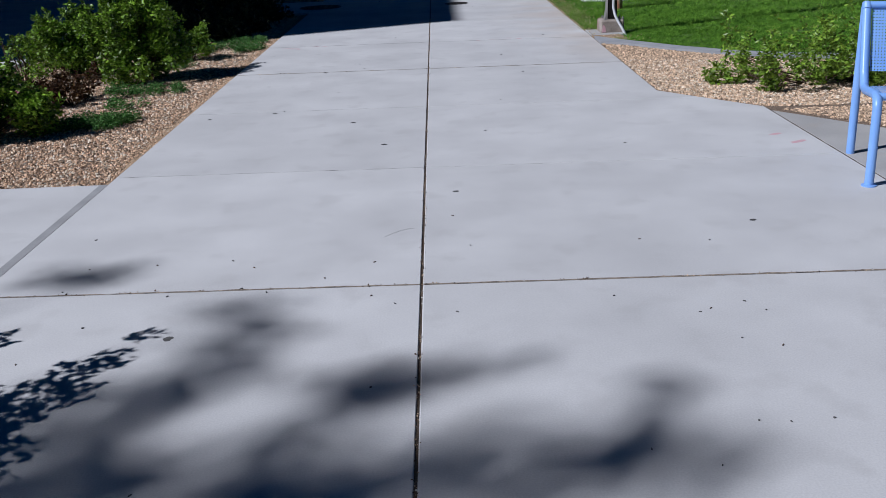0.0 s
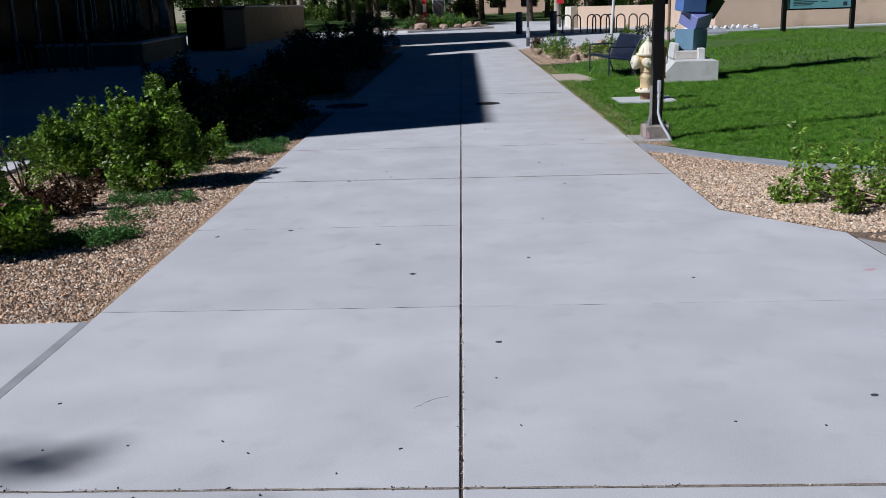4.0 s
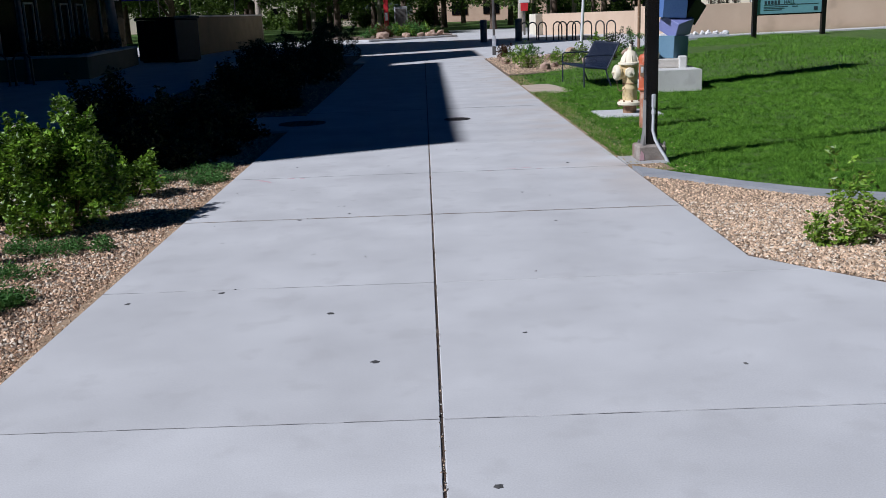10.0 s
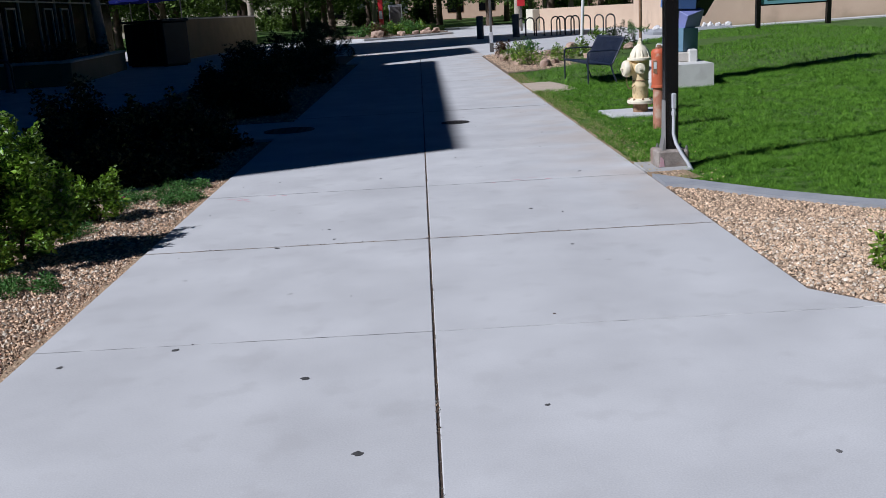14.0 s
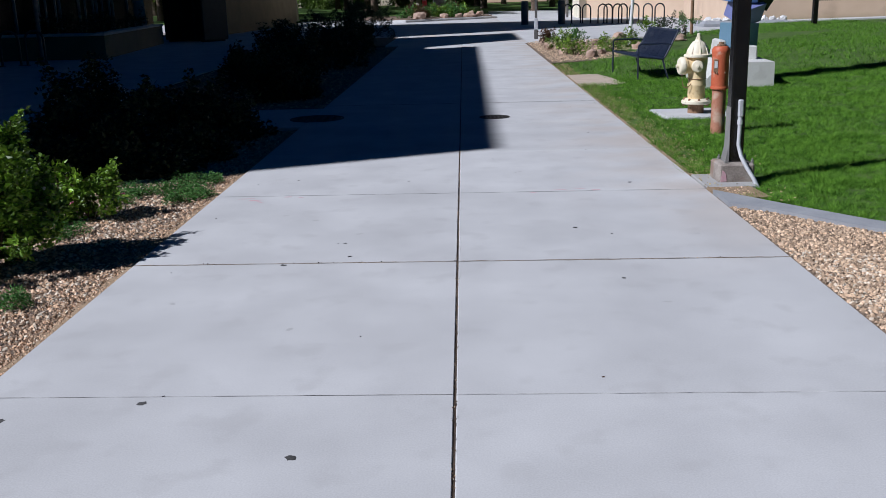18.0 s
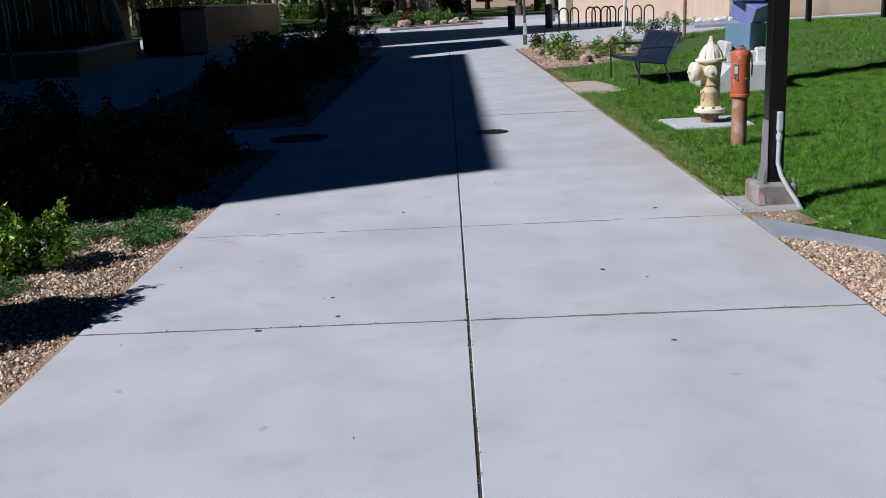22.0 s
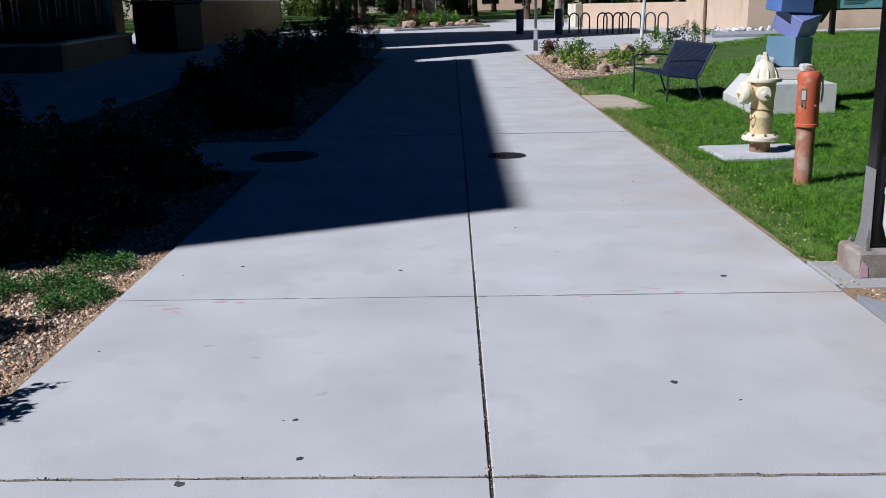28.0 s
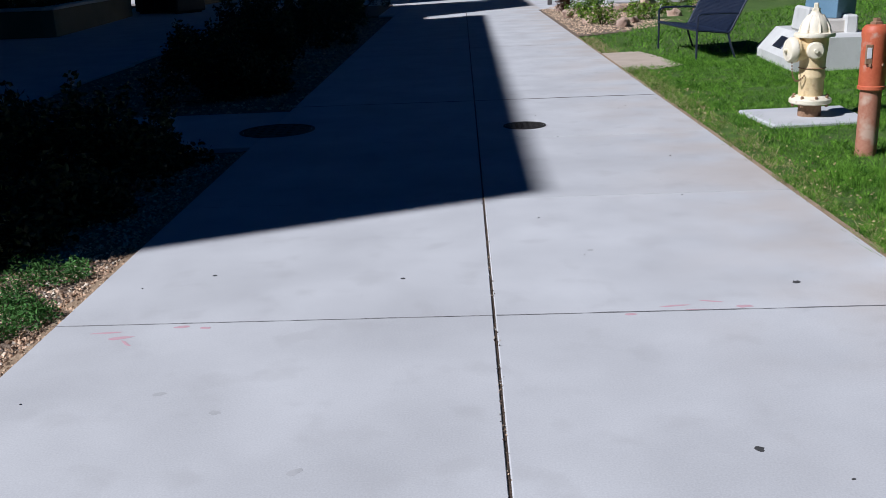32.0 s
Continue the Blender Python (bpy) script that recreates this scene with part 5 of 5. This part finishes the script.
def umbrella(x, y):
    ob = thing("patio_umbrella", "blue canvas patio umbrella, shade put into its colour", "umbrella", pose(x, y, 0), "patio umbrellas")
    part("pole", Shape().lathe([(0.03, 0), (0.03, 3.3)], 10), GREY_POST, ob)
    top = Shape()
    n = 8
    rim = [(1.9 * math.cos(6.283 * k / n), 1.9 * math.sin(6.283 * k / n), 2.95) for k in range(n)]
    low = [(p[0], p[1], 2.85) for p in rim]
    top.add(rim + low + [(0, 0, 3.3)], [[k, (k + 1) % n, 2 * n] for k in range(n)] + [[k, n + k, n + (k + 1) % n, (k + 1) % n] for k in range(n)])
    part("canopy", top, UMBRELLA, ob)
    for k in range(n):
        part("rib", Shape().tube([(0, 0, 3.27), (rim[k][0] * 0.97, rim[k][1] * 0.97, 2.96)], 0.012, 5), GREY_POST, ob)
    part("base", Shape().lathe([(0.3, 0), (0.3, 0.06), (0.05, 0.12)], 16), GREY_POST, ob)


for x, y in ((-17.4, 64), (-15.6, 61.5), (-13.4, 60), (-11.4, 63)):
    umbrella(x, y)

# ---- far side of the crossing ----
sign_pole = thing("sign_pole", "thin square steel sign pole with a pale sleeve", "sign pole", pose(2.30, 35.0, 0))
part("shaft", Shape().box((0, 0, 1.9), (0.075, 0.075, 3.7), 0.01), GREY_POST, sign_pole)
part("sleeve", Shape().box((0, 0, 0.46), (0.11, 0.11, 0.34), 0.01), GALVANISED, sign_pole, "pale galvanised sleeve")
part("foot", Shape().box((0, 0, 0.14), (0.12, 0.12, 0.29), 0.01), GREY_POST, sign_pole)
for x, y, r in ((2.8, 48.6, 0.16), (4.4, 48.2, 0.16)):
    ob = thing("bollard", "thick dark grey concrete bollard", "bollard", pose(x, y, 0), "bollards")
    part("post", Shape().lathe([(r, -0.02), (r, 0.98), (r * 0.93, 1.02), (r * 0.5, 1.03)], 20), BOLLARD, ob, smooth=True)
    part("band", Shape().lathe([(r + 0.006, 0.80), (r + 0.006, 0.86)], 20), GREY_POST, ob)
thin = thing("young_tree_stake", "slender white painted stake in the rock garden", "stake", pose(4.45, 30.6, 0.0, 0, 3, 0))
part("shaft", Shape().lathe([(0.045, 0), (0.04, 3)], 10), WHITE, thin)
stake = thing("garden_post", "thin brown post behind the rock garden", "post", pose(7.0, 34.6, 0.02))
part("shaft", Shape().lathe([(0.05, 0), (0.05, 2.2)], 10), RUST, stake)

# right-hand retaining wall and the building behind it
wall_e = setting("wall_east", Shape().prism([(10.6, 42.6), (60, 40.1), (60, 40.5), (10.6, 43.0)], -0.1, 1.36, 0.01), STUCCO, "tan stucco retaining wall along the walk", "wall")
part("wall_return", Shape().prism([(10.6, 43.01), (11.0, 43.05), (11.0, 52), (10.6, 52)], -0.1, 1.355, 0.01), STUCCO, wall_e)
wall_n = setting("wall_north", Shape().prism([(6.6, 57.2), (11.6, 53.4), (11.8, 53.7), (6.8, 57.6)], -0.1, 1.15, 0.01), STUCCO, "low tan stucco wall behind the bike racks", "wall")
part("wall_return", Shape().prism([(6.2, 57.0), (6.58, 57.2), (6.9, 62), (6.4, 62)], -0.1, 1.14, 0.01), STUCCO_PALE, wall_n)
lab = thing("east_building", "cream stucco building with dark louvred windows behind a wall", "building", pose(13.6, 57, 0.3, 0, 0, -24))
part("wall", Shape().box((9, 4, 4.5), (19, 8, 9.4), 0.02), STUCCO_PALE, lab)
part("buttress", Shape().box((-0.2, 0.6, 4.5), (1.1, 2.2, 9.3), 0.02), STUCCO_PALE, lab)
for x in (5.2, 11.5):
    frame_ob = part("window", Shape().box((x, -0.01, 1.7), (1.9, 0.06, 1.9), 0.01), GLASS, lab, "dark window with pale louvres")
    for k in range(4):
        part("louvre", Shape().box((x, -0.07, 1.1 + 0.42 * k), (1.8, 0.05, 0.07), 0.005), WHITE, frame_ob)
    part("mullion", Shape().box((x, -0.09, 1.7), (0.08, 0.06, 1.9), 0.005), STUCCO_PALE, frame_ob)
rail = thing("blue_canopy", "long bright blue metal canopy rail behind the wall", "canopy", pose(17.2, 49.6, 0.2, 0, 0, 6))
part("beam", Shape().box((1.5, 0, 1.45), (6.0, 0.6, 0.26), 0.02), BLUE_METAL, rail)
for x in (-1.3, 1.5, 4.3):
    part("post", Shape().box((x, 0, 0.6), (0.1, 0.1, 1.5), 0.01), BLUE_METAL, rail)

board = thing("building_sign", "teal building-name sign between two dark wooden posts", "sign", pose(12.15, 38.7, 0.10, 0, 0, 5) @ Matrix.Diagonal((0.93, 0.93, 0.93, 1.0)))
for x in (0, 2.85):
    part("post", Shape().box((x, 0, 0.78), (0.17, 0.17, 1.62), 0.01), BRONZE, board)
panel = part("panel", Shape().box((1.42, 0, 1.17), (2.66, 0.07, 0.56), 0.01), TEAL, board)
part("rail", Shape().box((1.42, 0, 1.475), (2.67, 0.09, 0.05), 0.01), BRONZE, board)
part("rail", Shape().box((1.42, 0, 0.865), (2.67, 0.09, 0.05), 0.01), BRONZE, board)
for k in range(5):
    part("letter_bar", Shape().box((0.42 + 0.135 * k, -0.04, 1.335), (0.085, 0.008, 0.13), 0.002), INK, panel)
word = bpy.data.curves.new("lettering", "FONT")
word.body, word.size, word.extrude = "HALL", 0.19, 0.003
word.materials.append(INK)
letters = new("lettering", word)
letters.parent, letters.matrix_basis = panel, pose(1.17, -0.04, 1.268, 90, 0, 0)
for z, x0, x1 in ((1.235, 0.35, 2.6), (1.16, 0.35, 1.35), (1.10, 0.35, 1.2), (1.16, 1.5, 1.75), (1.04, 0.35, 1.1)):
    part("text_bar", Shape().box(((x0 + x1) / 2, -0.039, z), (x1 - x0, 0.007, 0.022), 0.002), INK, panel)
part("emblem", Shape().box((2.5, -0.039, 1.05), (0.16, 0.008, 0.14), 0.03), INK, panel)

# planted island, call post and notice boards
setting("island_kerb", Shape().prism([(-3.0, 56.5), (2.0, 61.2), (1.7, 66), (-6.2, 66), (-6.2, 58.5)], -0.05, 0.12, 0.03), CONCRETE, "low pale kerb round a planted island", "kerb")
setting("island_bed", Shape().prism([(-2.9, 56.9), (1.7, 61.4), (1.5, 65.8), (-6.0, 65.8), (-6.0, 58.8)], 0.1, 0.15), GRAVEL_BED, "gravel bed of the planted island", "gravel bed")
for k in range(22):
    s = rng.uniform(0, 1)
    x, y = -2.6 + 3.9 * s + rng.uniform(-1.2, 0), 57.6 + 4.1 * s + rng.uniform(0.2, 3)
    shrub("island_shrub", "leafy shrub in a sunny planted island", pose(x, y, 0.14), clumps_in(1.1, 1.1, rng.uniform(0.3, 0.7), 9, 0.22), (ROSE_LEAF, COVER_LEAF, ROSE_LEAF, RED_LEAF)[k % 4] if k % 8 != 7 else RED_LEAF, 420, 0.11, 6, group="island shrubs")
for x, y, s in ((-2.3, 57.7, .5), (-1.0, 58.9, .4), (0.4, 60.3, .45), (1.0, 61.4, .4), (-0.2, 59.6, .35)):
    rock("landscape_rock", x, y, 0.13, s, ROCK, "reddish rock on the planted island", "island rocks")
call = thing("call_post", "tall bright red emergency call post", "call post", pose(-2.4, 67.4, 0))
part("column", Shape().box((0, 0, 1.2), (0.3, 0.3, 2.4), 0.04), RED_SIGN, call)
part("face_plate", Shape().box((0, -0.155, 1.3), (0.2, 0.02, 0.5), 0.005), WHITE, call)
cabinet = thing("notice_box", "pale grey metal cabinet among shrubs", "cabinet", pose(-1.45, 67.6, 0))
part("body", Shape().box((0, 0, 0.95), (0.85, 0.5, 1.9), 0.03), GALVANISED, cabinet)
part("door", Shape().box((0, -0.26, 0.95), (0.7, 0.03, 1.6), 0.01), GREY_POST, cabinet)
notice = thing("notice_sign", "white and bright red sign board on a grey post", "sign", pose(5.75, 58.6, 0))
part("post", Shape().box((0, 0.06, 1.4), (0.12, 0.1, 2.8), 0.02), GREY_POST, notice)
part("board", Shape().box((0, -0.04, 2.17), (0.60, 0.06, 0.76), 0.01), WHITE, notice)
part("red_band", Shape().box((0, -0.04, 1.56), (0.42, 0.06, 0.42), 0.01), RED_SIGN, notice)
part("red_top", Shape().box((0, -0.04, 2.74), (0.40, 0.06, 0.34), 0.1), RED_SIGN, notice)
setting("far_lawn", Shape().prism([(-80, 66.1), (1.9, 63.2), (1.9, 140), (-80, 140)], -0.09, 0.02), TURF, "shaded campus lawn under trees", "lawn")
setting("far_lawn", Shape().prism([(9.05, 62.5), (80, 62.5), (80, 140), (9.05, 140)], -0.09, 0.02), TURF, "sun-flecked campus lawn under trees", "lawn")


setting("far_lawn", Shape().prism([(1.95, 82.1), (9.0, 82.1), (9.0, 140), (1.95, 140)], -0.09, 0.02), TURF, "shaded campus lawn under trees", "lawn")


# ---- trees ----
def tree(name, label, m, height, spread, clear, bark, count=2600, leaf=0.3, girth=0.2, group="campus trees"):
    ob = thing(name, label, "tree", m, group)
    wood = Shape()
    lean = rng.normal(0, 0.25, 2)
    trunk = [(lean[0] * s * s, lean[1] * s * s, height * 0.75 * s - 0.1) for s in (0, 0.04, 0.2, 0.45, 0.7, 1)]
    wood.tube(trunk, [girth * 1.45, girth * 1.1, girth * 0.92, girth * 0.75, girth * 0.5, girth * 0.12], 10)
    part("trunk", wood, bark, ob, smooth=True, fix=False)
    clumps = []
    for k in range(11):
        s = rng.uniform(clear / height, 0.72)
        a = k * 2.4 + rng.uniform(-0.4, 0.4)
        foot = Vector((lean[0] * s * s, lean[1] * s * s, height * s))
        reach = spread * rng.uniform(0.55, 1.0) * (1.15 - 0.6 * s)
        tip = foot + Vector((math.cos(a) * reach, math.sin(a) * reach, height * rng.uniform(0.03, 0.28)))
        mid = foot.lerp(tip, 0.5) + Vector((0, 0, 0.08 * height))
        limb = Shape().tube([foot, mid, tip], [girth * 0.4, girth * 0.24, girth * 0.06], 6)
        part("limb", limb, bark, ob, fix=False)
        for q, r in ((tip, 0.30), (mid.lerp(tip, 0.5), 0.27), (mid, 0.22), (tip + Vector(rng.normal(size=3)) * spread * 0.2, 0.25)):
            clumps.append((tuple(q), spread * r * rng.uniform(0.75, 1.2)))
    clumps += [((lean[0], lean[1], height * 0.85), spread * 0.35), ((lean[0] + 0.3, lean[1], height * 0.95), spread * 0.22)]
    p = blobs([c for c, _ in clumps], [r for _, r in clumps], count)
    v, f = leaf_quads(p, leaf, 0.1, 0.6)
    soup("crown", v, f, TREE_LEAF, ob)
    return ob


rng = np.random.default_rng(5)
kinds = [tree("shade_tree", "broad leafy shade tree with dark bark", pose(-6.0, 72, 0), 9, 4.8, 1.5, BARK, 7500, 0.36, 0.26),
         tree("shade_tree", "tall leafy campus tree with pale bark", pose(6.5, 68, 0), 10, 4.4, 1.9, PALE_BARK, 7500, 0.34, 0.22),
         tree("shade_tree", "wide dark-trunked tree over a lawn", pose(-13, 78, 0), 8.5, 5.2, 1.4, BARK, 7500, 0.36, 0.3)]
spots = [(-1.5, 82, 0), (2.2 - 6, 90, 1), (-10.5, 66, 1), (-17, 70, 0), (-22, 76, 2), (-15.5, 90, 0), (-27, 84, 1), (-9, 98, 2), (5.5, 80, 0), (9.5, 74, 2), (12.5, 84, 1), (8.2, 95, 0), (16, 76, 0), (17, 95, 2), (0.5 - 5, 105, 0), (7.5, 110, 1),
         (22, 84, 1), (-33, 90, 0), (-21, 100, 1), (26, 100, 0), (14, 112, 1), (-14, 115, 2), (-2.5, 122, 1), (20, 118, 2), (-28, 118, 0), (34, 110, 1), (-40, 108, 2), (5, 125, 2), (-8, 126, 0), (30, 126, 0), (-18, 128, 1), (12, 128, 0), (-9, 84, 1), (-19.5, 84, 2), (-25, 70, 0), (-30, 100, 2), (2.0, 97, 2), (-5.5, 113, 2), (11, 100, 1), (20, 70, 2), (-12, 106, 0), (24, 92, 2), (1.5, 114, 0), (-22, 112, 2), (-35, 76, 1), (30, 90, 1), (-45, 92, 0), (40, 98, 2)]
for k, (x, y, kind) in enumerate(spots):
    copy_thing(kinds[kind], pose(x, y, 0, 0, 0, k * 77.0))
tree("shade_tree", "pale-trunked tree beside the plaza", pose(-11.62, 39.9, 0), 8, 2.6, 4.2, PALE_BARK, 2600, 0.28, 0.22)
tree("young_tree", "slim young tree in front of a cream building", pose(17.6, 49.2, 0.2), 5.5, 1.6, 1.7, BARK, 1800, 0.16, 0.11)
tree("young_tree", "slim young tree in front of a cream building", pose(22.2, 50.5, 0.2), 5.5, 1.6, 1.7, BARK, 1800, 0.16, 0.12)
for k in range(4):
    ob = thing("cypress", "narrow dark grey-green cypress against a wall", "tree", pose(14.9 + 0.45 * k, 53.6 + 0.1 * k, 0.2), "narrow cypresses")
    part("trunk", Shape().tube([(0, 0, -0.1), (0.02, 0, 3)], [0.08, 0.03], 6), BARK, ob)
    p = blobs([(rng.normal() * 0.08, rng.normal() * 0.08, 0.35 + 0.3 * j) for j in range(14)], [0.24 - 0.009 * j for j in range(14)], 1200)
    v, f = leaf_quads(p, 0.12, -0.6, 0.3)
    soup("crown", v, f, SHADE_DARK_LEAF, ob)
# tree and overhanging shrub behind the start, whose shadows fall on the walk
rng = np.random.default_rng(21)
street = thing("street_tree", "tall leafy tree shading the start of the walk", "tree", pose(-14.2, -4.2, 0))
part("trunk", Shape().tube([(0, 0, -0.1), (0.02, 0, 0.4), (0.1, 0.05, 4), (0.2, 0.2, 8), (0.5, 0.4, 12)], [0.42, 0.3, 0.25, 0.2, 0.1], 12), BARK, street, smooth=True)
tufts = []
for gx, gy, r, high in ((-0.68, 3.98, .13, 12.2), (-0.66, 3.70, .17, 12.8), (-0.68, 3.42, .17, 11.6), (-0.84, 3.22, .13, 12.3), (-0.10, 3.33, .13, 12.0), (-0.06, 3.30, .12, 12.6), (-0.22, 3.34, .13, 13.0), (0.18, 3.44, .08, 12.4), (0.34, 3.48, .07, 12.7),
                        (0.52, 2.90, .14, 11.4), (0.46, 2.86, .12, 12.1), (0.72, 3.18, .13, 12.5), (-1.40, 4.40, .13, 13.2), (-1.62, 4.44, .12, 12.8), (-1.02, 2.86, .22, 12.0), (-0.9, 2.8, .2, 12.6), (-0.50, 2.76, .18, 12.2), (-0.30, 2.74, .15, 12.6),
                        (-0.06, 2.74, .17, 11.8), (0.14, 2.62, .16, 12.3), (-1.0, 3.2, .2, 14.0), (-0.3, 3.0, .16, 14.2), (0.25, 2.95, .16, 14.1), (0.66, 2.8, .2, 14.0), (-0.6, 2.4, .4, 11.9), (-1.5, 2.2, .6, 12.9), (0.1, 1.9, .6, 11.8), (-1.0, 1.4, .8, 12.4), (-2.0, 1.4, .8, 13.2), (-0.2, 0.6, .8, 12.9), (-1.4, 0.3, .8, 11.9)):
    back = high / math.tan(SUN_EL)
    q = Vector((gx - back * math.cos(SUN_AZ) + 14.2, gy - back * math.sin(SUN_AZ) + 4.2, high))
    tufts.append((tuple(q), r))
    part("limb", Shape().tube([(0.2, 0.15, 7.2 + 0.3 * len(tufts) / 4), Vector((0.2, 0.2, 9)).lerp(q, 0.5), q], [0.035, 0.018, 0.006], 5), BARK, street, fix=False)
p = blobs([c for c, _ in tufts], [r for _, r in tufts], 10000)
v, f = leaf_quads(p, 0.095, 0.1, 0.6)
soup("crown", v, f, TREE_LEAF, street)
shrub("rose_bush", "arching rose bush hanging over the walk's edge", pose(-2.9, 2.35, -0.03), clumps_in(1.0, 1.0, 0.75, 12, 0.16) + [((0.55, 0.35, 0.95), 0.2), ((0.7, 0.55, 1.0), 0.15), ((0.8, 0.78, 1.03), 0.09), ((0.87, 0.98, 1.04), 0.045), ((0.65, 0.15, 0.95), 0.17), ((0.45, 1.05, 0.9), 0.08)], ROSE_LEAF, 5600, 0.05, 18, 0)
bank = shrub("far_hedge", "dense dark green hedge under distant trees", pose(-6, 118, 0), clumps_in(5.0, 3.0, 1.5, 24, 0.7), TREE_LEAF, 1500, 0.4, 6, group="distant hedges")
for k in range(34):
    x, y = -62 + 3.9 * k, 112 + 22 * ((k * 37) % 10) / 10
    if not 1 < x < 10:
        copy_thing(bank, pose(x, y, 0, 0, 0, 53.0 * k))

# distant buildings close the view
for x, y, w, h, turn, n in ((-30, 150, 40, 9, 4, 9), (22, 152, 46, 10, -5, 10), (-75, 120, 36, 9, 40, 7), (78, 110, 40, 9, -40, 8)):
    far_hall = thing("distant_building", "distant stucco campus building behind trees", "building", pose(x, y, 0, 0, 0, turn), "distant campus buildings")
    part("wall", Shape().box((0, 0, h / 2), (w, 12, h), 0.02), STUCCO_PALE if x < 0 else STUCCO, far_hall)
    part("roof", Shape().box((0, 0, h + 0.2), (w + 0.8, 12.8, 0.4), 0.05), CAP, far_hall)
    for k in range(n):
        for z in (1.9, 5.4):
            part("window", Shape().box((-w / 2 + (k + 0.5) * w / n, -6.02, z), (w / n * 0.5, 0.12, 1.9), 0.02), GLASS, far_hall)
setting("wall_south", Shape().box((0, -30, 3.5), (70, 0.4, 7), 0.02), STUCCO, "plain tan wall closing the place behind", "wall")
